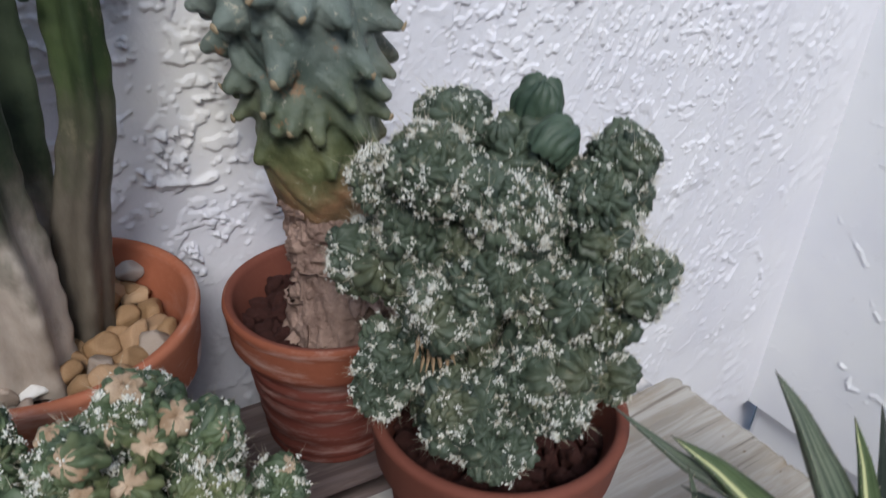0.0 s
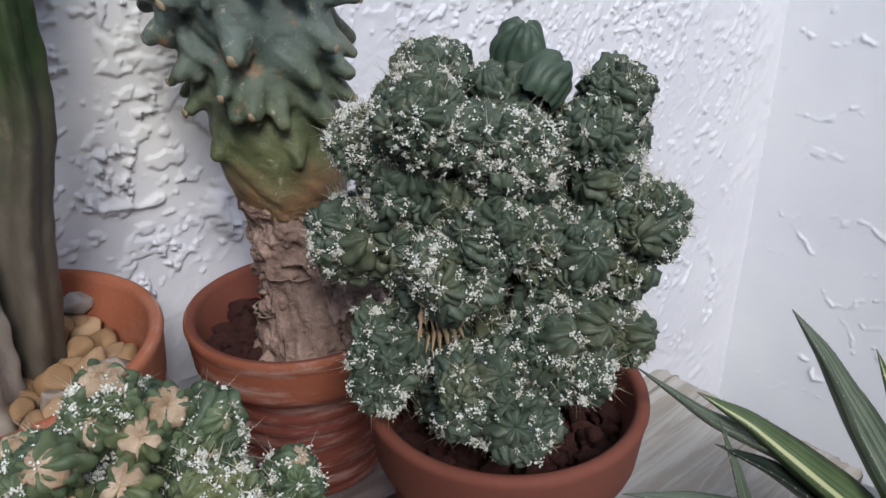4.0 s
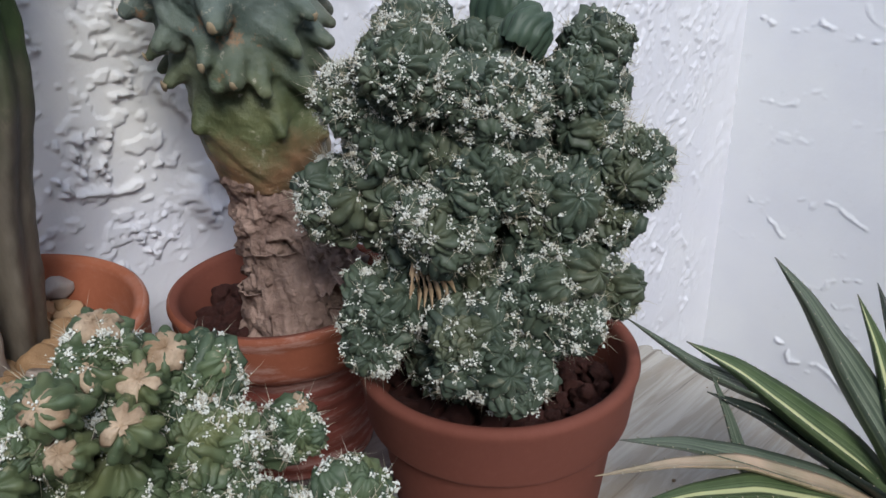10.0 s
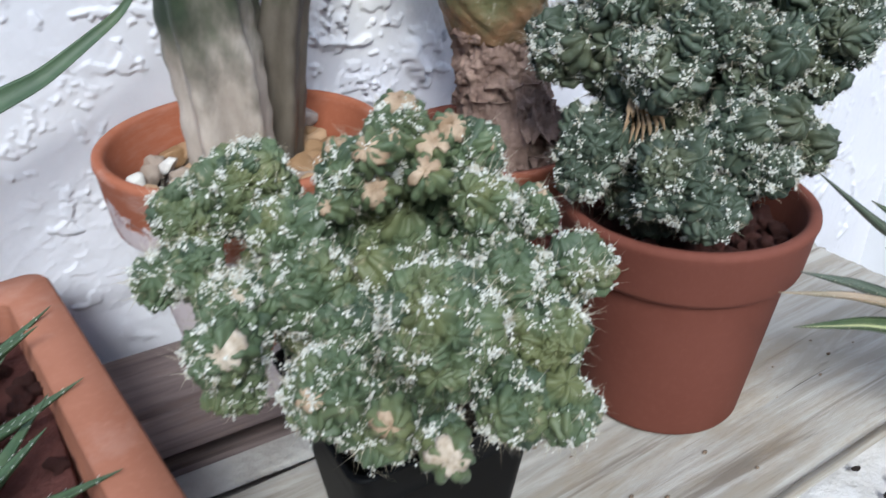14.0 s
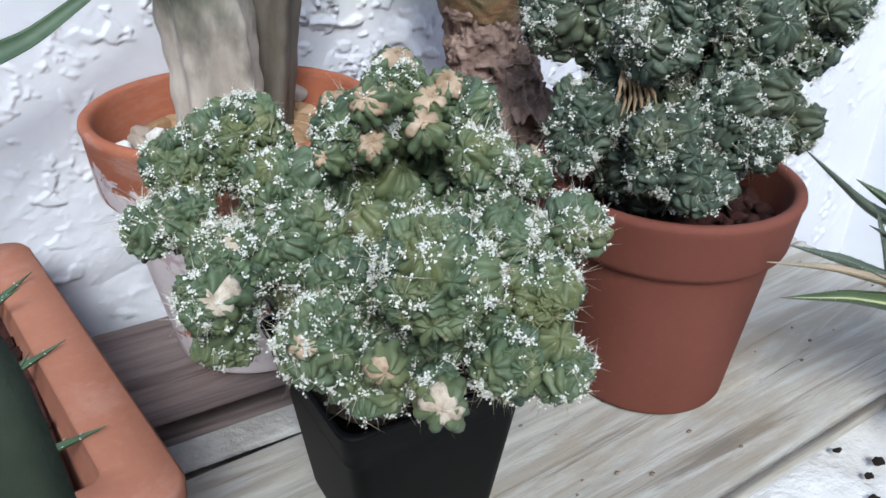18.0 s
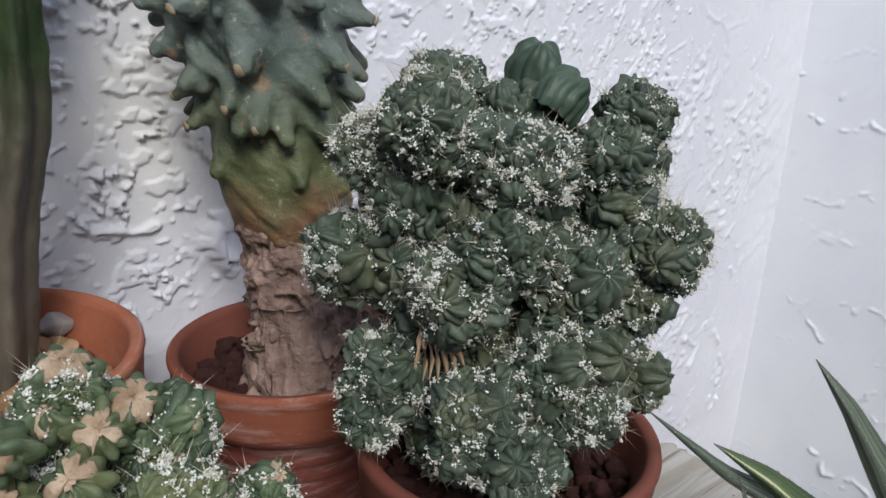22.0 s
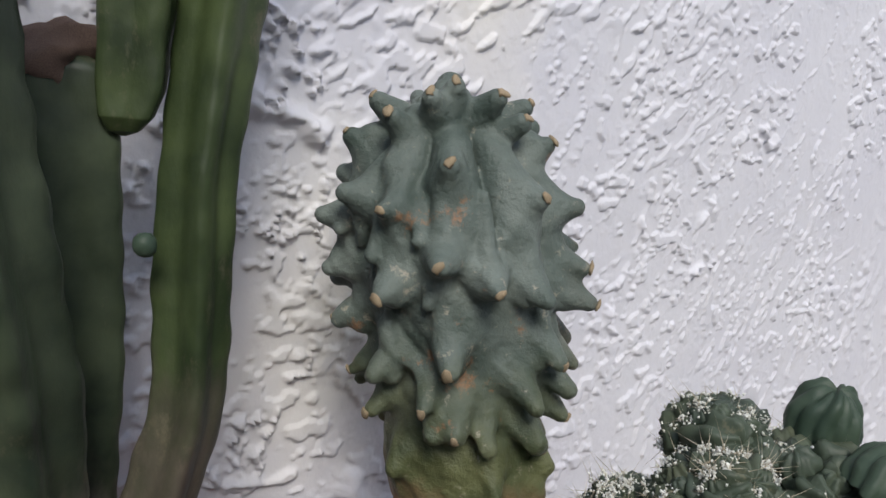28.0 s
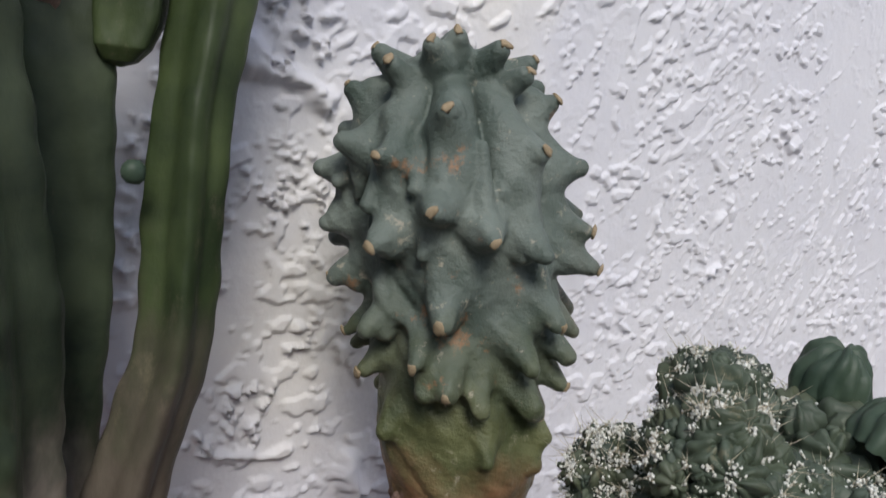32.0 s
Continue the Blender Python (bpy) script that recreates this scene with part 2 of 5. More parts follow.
def mat_stem(name):
    """Blue-green warty stem, corked brown towards its foot."""
    m = Mat(name, 0.55, 0.35)
    h = m.node("ShaderNodeMath")
    h.operation = "ADD"
    s = m.node("ShaderNodeMath")
    s.operation = "MULTIPLY"
    m.put(s.inputs[0], m.noise(45, 5, 0.7))
    s.inputs[1].default_value = 0.06
    m.put(h.inputs[0], m.axis("Z"))
    m.put(h.inputs[1], s.outputs[0])
    z = h.outputs[0]
    top = m.mix(m.ramp(m.noise(28, 4), 0.35, 0.7), rgb(0.06, 0.083, 0.07), rgb(0.165, 0.194, 0.172))
    low = m.mix(m.ramp(m.noise(40, 4), 0.4, 0.65), rgb(0.058, 0.072, 0.03), rgb(0.12, 0.13, 0.058))
    rust = m.mix(m.ramp(m.noise(70, 5), 0.35, 0.7), rgb(0.27, 0.15, 0.08), rgb(0.13, 0.095, 0.05))
    g = m.node("ShaderNodeMapRange", Value=z)
    g.inputs["From Min"].default_value, g.inputs["From Max"].default_value = 0.285, 0.34
    c = m.mix(g.outputs[0], low, top)
    g2 = m.node("ShaderNodeMapRange", Value=z)
    g2.inputs["From Min"].default_value, g2.inputs["From Max"].default_value = 0.272, 0.248
    c = m.mix(g2.outputs[0], c, rust)
    c = m.mix(m.mix(0.65, rgb(0, 0, 0), m.ramp(m.noise(95, 6, 0.78), 0.6, 0.67)), c, rgb(0.42, 0.38, 0.3))
    c = m.mix(m.mix(0.8, rgb(0, 0, 0), m.ramp(m.noise(32, 6, 0.78), 0.62, 0.68)), c, rgb(0.28, 0.15, 0.08))
    # brown towards +x: cork, plus that side's shade put into the colour
    shade_side = m.node("ShaderNodeMapRange", Value=m.axis("X"))
    shade_side.inputs["From Min"].default_value, shade_side.inputs["From Max"].default_value = 0.012, 0.04
    c = m.mix(m.mix(m.ramp(m.noise(40, 5, 0.7), 0.38, 0.66), rgb(0, 0, 0), m.mix(0.75, rgb(0, 0, 0), shade_side.outputs[0])), c, rgb(0.16, 0.125, 0.085))
    m.color(c)
    m.bump(m.noise(60, 6, 0.65), 0.8, 0.004)
    m.bump(m.noise(220, 4), 0.45, 0.0013)
    return m.m


def mat_leaf(name, dark, light, edge, band=0.0):
    """Leaf with pale lines along its length and perhaps one broad cream band; UV x runs across it."""
    m = Mat(name, 0.42, 0.35)
    sep = m.node("ShaderNodeSeparateXYZ", Vector=m.co.outputs["UV"])
    lines = m.ramp(m.noise(11, 3, 0.6, m.coords((1.6, 0.05, 1), "UV")), 0.5, 0.6)
    broad = m.ramp(m.noise(3, 2, 0.5, m.coords((1.5, 0.1, 1), "UV")), 0.5, 0.62)
    base = m.mix(m.ramp(m.noise(50, 4), 0.35, 0.7), dark, rgb(dark[0] * 1.7, dark[1] * 1.5, dark[2] * 1.6))
    c = m.mix(m.mix(0.45, rgb(0, 0, 0), lines), base, light)
    c = m.mix(m.mix(0.6, rgb(0, 0, 0), m.mix(1.0, broad, m.ramp(m.random(), 0.2, 0.8), "MULTIPLY")), c, light)
    if band:
        off = m.node("ShaderNodeMath")
        off.operation = "MULTIPLY_ADD"
        m.put(off.inputs[0], m.noise(5, 3, 0.6, m.coords((0.4, 0.5, 1), "UV")))
        off.inputs[1].default_value = 0.16
        m.put(off.inputs[2], sep.outputs[0])
        one, two = m.ramp(off.outputs[0], band, band + 0.04), m.ramp(off.outputs[0], band + 0.2, band + 0.25, rgb(1, 1, 1), rgb(0, 0, 0))
        c = m.mix(m.mix(0.9, rgb(0, 0, 0), m.mix(1.0, one, two, "MULTIPLY")), c, rgb(0.56, 0.57, 0.3))
    tip = m.node("ShaderNodeMapRange", Value=sep.outputs[1])
    tip.inputs["From Min"].default_value, tip.inputs["From Max"].default_value = 0.93, 1.0
    c = m.mix(tip.outputs[0], c, edge)
    m.color(c)
    m.bump(m.noise(140, 3), 0.15, 0.0008)
    m.bump(lines, 0.2, 0.0008)
    return m.m


STUCCO = mat_stucco("stucco", rgb(0.675, 0.67, 0.71), creamy=((-0.045, 0.3, 0.07), (0.02, 0.5, 0.06)))
# same plaster, paler: the return wall's stronger light is put into its colour
STUCCO_LIT = mat_stucco("stucco_lit", rgb(0.86, 0.86, 0.87), 0.45)
CLAY = mat_clay("clay", rgb(0.165, 0.056, 0.039))
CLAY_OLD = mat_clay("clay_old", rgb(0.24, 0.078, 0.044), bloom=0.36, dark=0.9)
CLAY_PEEL = mat_clay("clay_peel", rgb(0.36, 0.13, 0.075), bloom=0.35, peel=0.85)
CLAY_IN = mat_clay("clay_inside", rgb(0.34, 0.115, 0.062), bloom=0.12)
CLAY_BOX = mat_clay("clay_box", rgb(0.34, 0.145, 0.093), bloom=0.15)
# near-black: shade in the crevices between lobes is put into the cores' colour
CORE_M = mat_flesh("core_shade", rgb(0.008, 0.013, 0.008), rgb(0.014, 0.02, 0.012), random=False)
CREST_M = mat_flesh("crest_green", rgb(0.019, 0.03, 0.022), rgb(0.066, 0.087, 0.066), 0.25)
PALE_M = mat_flesh("pale_green", rgb(0.028, 0.046, 0.028), rgb(0.088, 0.12, 0.07), 0.5)
SMOOTH_M = mat_flesh("smooth_green", rgb(0.03, 0.052, 0.035), rgb(0.065, 0.095, 0.065), random=False)
WOOL = mat_plain("areole_wool", rgb(0.82, 0.82, 0.78), rgb(0.62, 0.61, 0.54), 500)
SPINE = mat_plain("spine", rgb(0.6, 0.55, 0.44), rgb(0.36, 0.3, 0.21), 200)
SCAR = mat_plain("scar_cork", rgb(0.52, 0.4, 0.29), rgb(0.25, 0.165, 0.1), 90, bump=0.9)
PAPER = mat_plain("scar_paper", rgb(0.58, 0.5, 0.41), rgb(0.38, 0.3, 0.22), 190, bump=0.8)
ROOT = mat_plain("dry_root", rgb(0.5, 0.36, 0.23), rgb(0.32, 0.21, 0.12), 120)
LAVA = mat_plain("lava_rock", rgb(0.03, 0.012, 0.011), rgb(0.105, 0.038, 0.031), 70, 0.95, 0.9, 0.002, random=0.7)
PEBBLE = mat_plain("pebble", rgb(0.27, 0.15, 0.075), rgb(0.42, 0.28, 0.17), 30, 0.6, 0.25, 0.001, random=0.9)
PEBBLE_G = mat_plain("pebble_grey", rgb(0.3, 0.27, 0.25), rgb(0.42, 0.38, 0.36), 40, 0.6)
PEBBLE_W = mat_plain("pebble_white", rgb(0.42, 0.35, 0.3), rgb(0.27, 0.2, 0.15), 60, 0.7, 0.5)
PEBBLE_O = mat_plain("pebble_ochre", rgb(0.22, 0.12, 0.055), rgb(0.35, 0.225, 0.125), 40, 0.55)
BLACK = mat_plain("black_plastic", rgb(0.003, 0.0033, 0.004), rgb(0.006, 0.0063, 0.0072), 30, 0.5, 0.1, spec=0.07)
SOIL = mat_plain("dark_soil", rgb(0.03, 0.022, 0.018), rgb(0.07, 0.05, 0.04), 90, 0.95, 1.0, 0.003)
PERLITE = mat_plain("perlite", rgb(0.75, 0.73, 0.7), rgb(0.55, 0.52, 0.48), 200)
PLANK_M = mat_wood("weathered_plank", rgb(0.43, 0.405, 0.37), rgb(0.31, 0.28, 0.24), rgb(0.14, 0.11, 0.085), 0.7)
BOARD_M = mat_wood("dark_board", rgb(0.19, 0.148, 0.142), rgb(0.12, 0.09, 0.086), rgb(0.045, 0.033, 0.03), 0.6)
LEDGE_M = mat_plain("flaking_paint", rgb(0.74, 0.72, 0.72), rgb(0.52, 0.49, 0.46), 22, 0.85, 0.8, 0.004)
BATTEN_M = mat_plain("batten_paint", rgb(0.5, 0.48, 0.45), rgb(0.3, 0.275, 0.25), 20, 0.85, 0.9, 0.004)
GROUND_M = mat_plain("concrete", rgb(0.28, 0.27, 0.26), rgb(0.2, 0.19, 0.185), 8, 0.9, 0.6, 0.004)
COLUMN_M = mat_column("column_skin", 0.31, rgb(0.017, 0.027, 0.016), rgb(0.068, 0.088, 0.05), 0.31)
COLUMN_B = mat_column("column_bark", 0.15, rgb(0.022, 0.036, 0.013), rgb(0.07, 0.096, 0.036), 0.355)
STEM_M = mat_stem("warty_skin")
CORK = mat_plain("cork_bark", rgb(0.36, 0.25, 0.205), rgb(0.17, 0.11, 0.09), 55, 0.9, 0.9, 0.0032)
TIP = mat_plain("areole_tip", rgb(0.4, 0.32, 0.21), rgb(0.22, 0.16, 0.1), 150)
AGAVE_M = mat_leaf("agave_leaf", rgb(0.055, 0.074, 0.052), rgb(0.3, 0.34, 0.24), rgb(0.09, 0.085, 0.075))
AGAVE_C = mat_leaf("agave_cream_leaf", rgb(0.045, 0.07, 0.03), rgb(0.2, 0.26, 0.13), rgb(0.1, 0.09, 0.07), band=0.42)
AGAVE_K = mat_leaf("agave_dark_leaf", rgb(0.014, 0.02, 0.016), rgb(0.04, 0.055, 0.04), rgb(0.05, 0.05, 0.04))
AGAVE_D = mat_leaf("agave_dry_leaf", rgb(0.26, 0.21, 0.14), rgb(0.4, 0.36, 0.27), rgb(0.3, 0.24, 0.16))
HAW_M = mat_flesh("haworthia_green", rgb(0.025, 0.05, 0.03), rgb(0.055, 0.09, 0.05))
NEAR_M = mat_flesh("broad_leaf", rgb(0.014, 0.02, 0.012), rgb(0.03, 0.038, 0.024), random=False)
DRY = mat_plain("dry_leaf", rgb(0.3, 0.22, 0.15), rgb(0.12, 0.08, 0.06), 60)


# ---- mesh helpers ----
def thing(name, at, label, category, group="", kind=""):
    ob = new(name)
    ob.empty_display_size = 0.02
    ob.location = at
    return tagged(ob, label, category, group, kind)


def part(name, bm, material, parent, label="", smooth=True, kind=""):
    me = bpy.data.meshes.new(name)
    bmesh.ops.recalc_face_normals(bm, faces=bm.faces)
    bm.to_mesh(me)
    bm.free()
    return part_mesh(name, me, material, parent, label, smooth, kind)


def part_mesh(name, me, material, parent=None, label="", smooth=True, kind=""):
    if material and not me.materials:
        me.materials.append(material)
    if smooth:
        me.polygons.foreach_set("use_smooth", np.ones(len(me.polygons), bool))
    ob = new(name, me)
    if parent:
        ob.parent = parent
    return tagged(ob, label, kind=kind)


def mesh_of(name, verts, faces):
    """Mesh from numpy arrays; faces all of one size."""
    me = bpy.data.meshes.new(name)
    verts, faces = np.asarray(verts, np.float32), np.asarray(faces, np.int32)
    k = faces.shape[1]
    me.vertices.add(len(verts))
    me.vertices.foreach_set("co", verts.ravel())
    me.loops.add(faces.size)
    me.loops.foreach_set("vertex_index", faces.ravel())
    me.polygons.add(len(faces))
    me.polygons.foreach_set("loop_start", np.arange(0, faces.size, k, dtype=np.int32))
    me.polygons.foreach_set("loop_total", np.full(len(faces), k, np.int32))
    me.update(calc_edges=True)
    me.validate()
    return me


def grid_faces(rows, cols, wrap=False):
    i, j = np.meshgrid(np.arange(rows - 1), np.arange(cols if wrap else cols - 1), indexing="ij")
    j2 = (j + 1) % cols
    return np.stack([i * cols + j, i * cols + j2, (i + 1) * cols + j2, (i + 1) * cols + j], -1).reshape(-1, 4)


def lattice_noise(u, v, seed):
    """Smooth value noise on arrays u, v."""
    rng = np.random.RandomState(seed)
    tab = rng.rand(64, 64)
    iu, iv = np.floor(u).astype(int), np.floor(v).astype(int)
    fu, fv = u - iu, v - iv
    fu, fv = fu * fu * (3 - 2 * fu), fv * fv * (3 - 2 * fv)
    a, b = tab[iu % 64, iv % 64], tab[(iu + 1) % 64, iv % 64]
    c, d = tab[iu % 64, (iv + 1) % 64], tab[(iu + 1) % 64, (iv + 1) % 64]
    return (a * (1 - fu) + b * fu) * (1 - fv) + (c * (1 - fu) + d * fu) * fv


def fbm(u, v, seed, octaves=3):
    out, amp, tot = 0, 1.0, 0
    for k in range(octaves):
        out = out + amp * lattice_noise(u * 2**k + 7.3 * k, v * 2**k + 3.1 * k, seed + k)
        tot += amp
        amp *= 0.5
    return out / tot


def smooth(x, lo, hi):
    t = np.clip((x - lo) / (hi - lo), 0, 1)
    return t * t * (3 - 2 * t)


def lathe(name, profile, material, parent, label="", seg=72, wobble=0.0, smooth_it=True, inside=None, inside_from=0):
    """Turned body from (radius, height) pairs, closed at the axis when a radius is 0."""
    p = np.array(profile, float)
    th = np.linspace(0, 2 * math.pi, seg, endpoint=False)
    r = p[:, 0][:, None] * (1 + wobble * np.sin(2 * th + 0.7)[None] + 0.5 * wobble * np.sin(3 * th)[None])
    v = np.stack([r * np.cos(th), r * np.sin(th), np.repeat(p[:, 1][:, None], seg, 1)], -1).reshape(-1, 3)
    me = mesh_of(name, v, grid_faces(len(p), seg, True))
    me.materials.append(material)
    if inside:
        me.materials.append(inside)
        idx = np.zeros(len(me.polygons), np.int32)
        idx[inside_from * seg:] = 1
        me.polygons.foreach_set("material_index", idx)
    return part_mesh(name, me, material, parent, label, smooth_it)


def tube(points, radii, sides=6):
    """Vertices and quad faces of a tube along points."""
    pts = [Vector(p) for p in points]
    vs = []
    for i, p in enumerate(pts):
        d = (pts[min(i + 1, len(pts) - 1)] - pts[max(i - 1, 0)]).normalized()
        side = d.cross(Vector((0.31, 0.17, 0.93))).normalized()
        up = d.cross(side)
        for k in range(sides):
            a = 2 * math.pi * k / sides
            vs.append(p + radii[i] * (math.cos(a) * side + math.sin(a) * up))
    return np.array([tuple(v) for v in vs]), grid_faces(len(pts), sides, True)


def join_arrays(chunks):
    vs, fs, n = [], [], 0
    for v, f in chunks:
        vs.append(v)
        fs.append(f + n)
        n += len(v)
    return np.concatenate(vs), np.concatenate(fs)


def rounded_box(size, bevel, segs=2):
    bm = bmesh.new()
    bmesh.ops.create_cube(bm, size=1.0)
    for v in bm.verts:
        v.co = Vector((v.co.x * size[0], v.co.y * size[1], v.co.z * size[2]))
    bmesh.ops.bevel(bm, geom=list(bm.edges), offset=bevel, segments=segs, affect="EDGES", profile=0.6)
    return bm


def rock_mesh(name, seed, squash=(1, 0.8, 0.65), rough=0.35, sub=2, block=0.0):
    bm = bmesh.new()
    bmesh.ops.create_icosphere(bm, subdivisions=sub, radius=1.0)
    off = Vector((seed * 3.7, seed * 1.3, seed * 2.1))
    chip = random.Random(seed)
    cuts = [Vector((chip.gauss(0, 1), chip.gauss(0, 1), chip.gauss(0, 1))).normalized() for _ in range(9 if block else 0)]
    for v in bm.verts:
        for n in cuts:
            v.co -= n * max(0, v.co.dot(n) - block)
        k = 1 + rough * (noise.noise(v.co * 1.3 + off)) + rough * 0.5 * noise.noise(v.co * 3.1 + off)
        v.co = Vector((v.co.x * squash[0], v.co.y * squash[1], v.co.z * squash[2])) * k
    me = bpy.data.meshes.new(name)
    bm.to_mesh(me)
    bm.free()
    me.polygons.foreach_set("use_smooth", np.ones(len(me.polygons), bool))
    return me


def with_mat(me, m):
    me = me.copy()
    me.materials.append(m)
    return me


def scatter(name, meshes, parent, spots, size, rng):
    """One object a stone, at local spots (x, y, z)."""
    for x, y, z in spots:
        ob = new(name, meshes[rng.randrange(len(meshes))])
        ob.parent = parent
        s = size * rng.uniform(0.7, 1.3)
        ob.location = (x, y, z)
        ob.rotation_euler = (rng.uniform(-0.5, 0.5), rng.uniform(-0.5, 0.5), rng.uniform(0, 6.3))
        ob.scale = (s, s, s)


def disc_spots(rng, radius, step, z, jitter=0.35, hole=0.0):
    out, y = [], -radius
    row = 0
    while y < radius:
        x = -radius + (row % 2) * step / 2
        while x < radius:
            px, py = x + rng.uniform(-jitter, jitter) * step, y + rng.uniform(-jitter, jitter) * step
            if hole < math.hypot(px, py) < radius:
                out.append((px, py, z + rng.uniform(-0.15, 0.3) * step))
            x += step
        y += step * 0.87
        row += 1
    return out


# ---- setting ----
WALL_Y, CORNER_X, GROUND_Z = 0.262, 0.822, -0.62


def crumb_field(xs, zs, crumbs):
    """Knocked-down plaster crumbs: (x, z, length, width, height, slope), in metres."""
    h = np.zeros((len(zs), len(xs)))
    step = xs[1] - xs[0]
    for x, z, a, b, k, turn in crumbs:
        n = int(1.5 * a / step) + 2
        i, j = int((x - xs[0]) / step), int((z - zs[0]) / step)
        if i < 0 or j < 0 or i >= len(xs) or j >= len(zs):
            continue
        si, sj = slice(max(i - n, 0), i + n), slice(max(j - n, 0), j + n)
        X, Z = np.meshgrid(xs[si] - x, zs[sj] - z)
        u, w = X * math.cos(turn) + Z * math.sin(turn), Z * math.cos(turn) - X * math.sin(turn)
        w = w + 0.35 * b * np.sin(u / a * 4 + 900 * x)
        d = np.sqrt((u / a) ** 2 + (w / b) ** 2) + 0.5 * (lattice_noise((X + x) * 420, (Z + z) * 420, 19) - 0.5)
        h[sj, si] = np.maximum(h[sj, si], k * np.clip(1.25 * (1 - d), 0, 1) ** 0.7)
    return h


def plaster_crumbs(rng, x0, x1, z0, z1, chains, loose, size=1.0, dense=None):
    """Chains of crumbs that rise to one side, and loose ones between them."""
    out = []
    for _ in range(chains):
        x, z = rng.uniform(x0, x1), rng.uniform(z0, z1)
        if dense and rng.random() > dense(x, z):
            continue
        lean, width = rng.uniform(0.95, 1.5), rng.choice((0.0005, 0.002, 0.005))
        for _ in range(rng.randrange(5, 22)):
            s = size * rng.choice((0.6, 0.8, 1.0, 1.3))
            out.append((x + rng.uniform(-width, width), z, 0.0031 * s, 0.0017 * s, 0.0022 * s * rng.uniform(0.6, 1.2), rng.uniform(-0.1, 1.1)))
            move = rng.uniform(0.0022, 0.0056)
            lean += rng.uniform(-0.22, 0.22)
            x, z = x + move * math.cos(lean), z + move * math.sin(lean)
    for _ in range(loose):
        x, z = rng.uniform(x0, x1), rng.uniform(z0, z1)
        if dense and rng.random() > dense(x, z):
            continue
        s = size * rng.choice((0.5, 0.7, 0.9, 1.2))
        for _ in range(rng.choice((1, 1, 2, 4))):
            out.append((x + rng.uniform(-0.004, 0.004), z + rng.uniform(-0.003, 0.003), 0.003 * s, 0.0018 * s, 0.0022 * s, rng.uniform(-0.3, 1.0)))
    return out


def ridge(h, x, z, xs, zs, pts, width, high):
    """Raise a run of plaster along a broken line; x and z are the warped places of the grid."""
    step, pad = xs[1] - xs[0], 0.02
    px, pz = [p[0] for p in pts], [p[1] for p in pts]
    i0, i1 = (int(np.clip((v - xs[0]) / step, 0, len(xs))) for v in (min(px) - pad, max(px) + pad))
    j0, j1 = (int(np.clip((v - zs[0]) / step, 0, len(zs))) for v in (min(pz) - pad, max(pz) + pad))
    if i1 <= i0 or j1 <= j0:
        return
    box = (slice(j0, j1), slice(i0, i1))
    x, z = x[box], z[box]
    d = np.full(x.shape, 9.0)
    for (x0, z0), (x1, z1) in zip(pts, pts[1:]):
        dx, dz = x1 - x0, z1 - z0
        s = np.clip(((x - x0) * dx + (z - z0) * dz) / (dx * dx + dz * dz), 0, 1)
        d = np.minimum(d, np.hypot(x - x0 - s * dx, z - z0 - s * dz))
    d = d + 0.006 * (fbm(x * 130, z * 130, 77, 2) - 0.5)
    h[box] += high * np.exp(-((d / width) ** 2)) * smooth(fbm(x * 85, z * 85, 79, 2), 0.36, 0.5)


def wavy_runs(rng, n, x0, x1, z0, z1):
    out = []
    for _ in range(n):
        x, z, a = rng.uniform(x0, x1), rng.uniform(z0, z1), rng.uniform(-0.9, 0.4)
        pts = [(x, z)]
        for _ in range(rng.randrange(3, 8)):
            a += rng.uniform(-0.6, 0.6) - 0.3 * a
            x, z = x + 0.016 * math.cos(a), z + 0.016 * math.sin(a)
            pts.append((x, z))
        out.append((pts, rng.uniform(0.0016, 0.003), rng.uniform(0.0008, 0.0016)))
    return out


def knocked_down(X, Z):
    """Plaster thrown on and pressed flat: crisp-edged crumbs, thick to one end, raked aslant higher up."""
    wx, wz = 0.006 * (fbm(X * 90, Z * 90, 211, 2) - 0.5), 0.006 * (fbm(X * 90, Z * 90, 213, 2) - 0.5)
    x, z = X + wx, Z + wz
    patch = smooth(fbm(X * 42, Z * 38, 205, 2), 0.48, 0.6)
    rough_end = smooth(-X, 0.035, 0.1) * smooth(Z, 0.08, 0.16) * (0.15 + 0.85 * smooth(X, -0.28, -0.2))
    crumbs = smooth(fbm(x * 175 + 0.4 * z * 175, z * 180, 201, 3), 0.54, 0.61) * (0.3 + smooth(fbm(X * 330, Z * 330, 203, 2), 0.4, 0.58))
    h = 0.0046 * crumbs * patch * (0.08 + rough_end)
    h = np.maximum(h, 0.0022 * smooth(fbm(x * 90, z * 110, 207, 3), 0.62, 0.67) * smooth(fbm(X * 12, Z * 12, 209, 2), 0.45, 0.6))
    u, w = 0.77 * x + 0.64 * z, 0.77 * z - 0.64 * x
    raked = smooth(fbm(u * 62, w * 190, 221, 3), 0.57, 0.64) * smooth(fbm(X * 15, Z * 12, 223, 2), 0.46, 0.6)
    h = np.maximum(h, 0.0026 * raked * (0.12 + 0.9 * smooth(Z, 0.34, 0.43) * smooth(0.3 - X, 0, 0.12)) * (1 - 0.8 * rough_end))
    u, w = 0.35 * x + 0.94 * z, 0.94 * x - 0.35 * z
    drips = smooth(fbm(u * 60, w * 170, 231, 3), 0.62, 0.68) * smooth(fbm(X * 12, Z * 8, 233, 2), 0.5, 0.6)
    h = np.maximum(h, 0.0022 * drips * smooth(X, 0.08, 0.16))
    return h + 0.0006 * (fbm(X * 190, Z * 190, 241, 3) - 0.5)


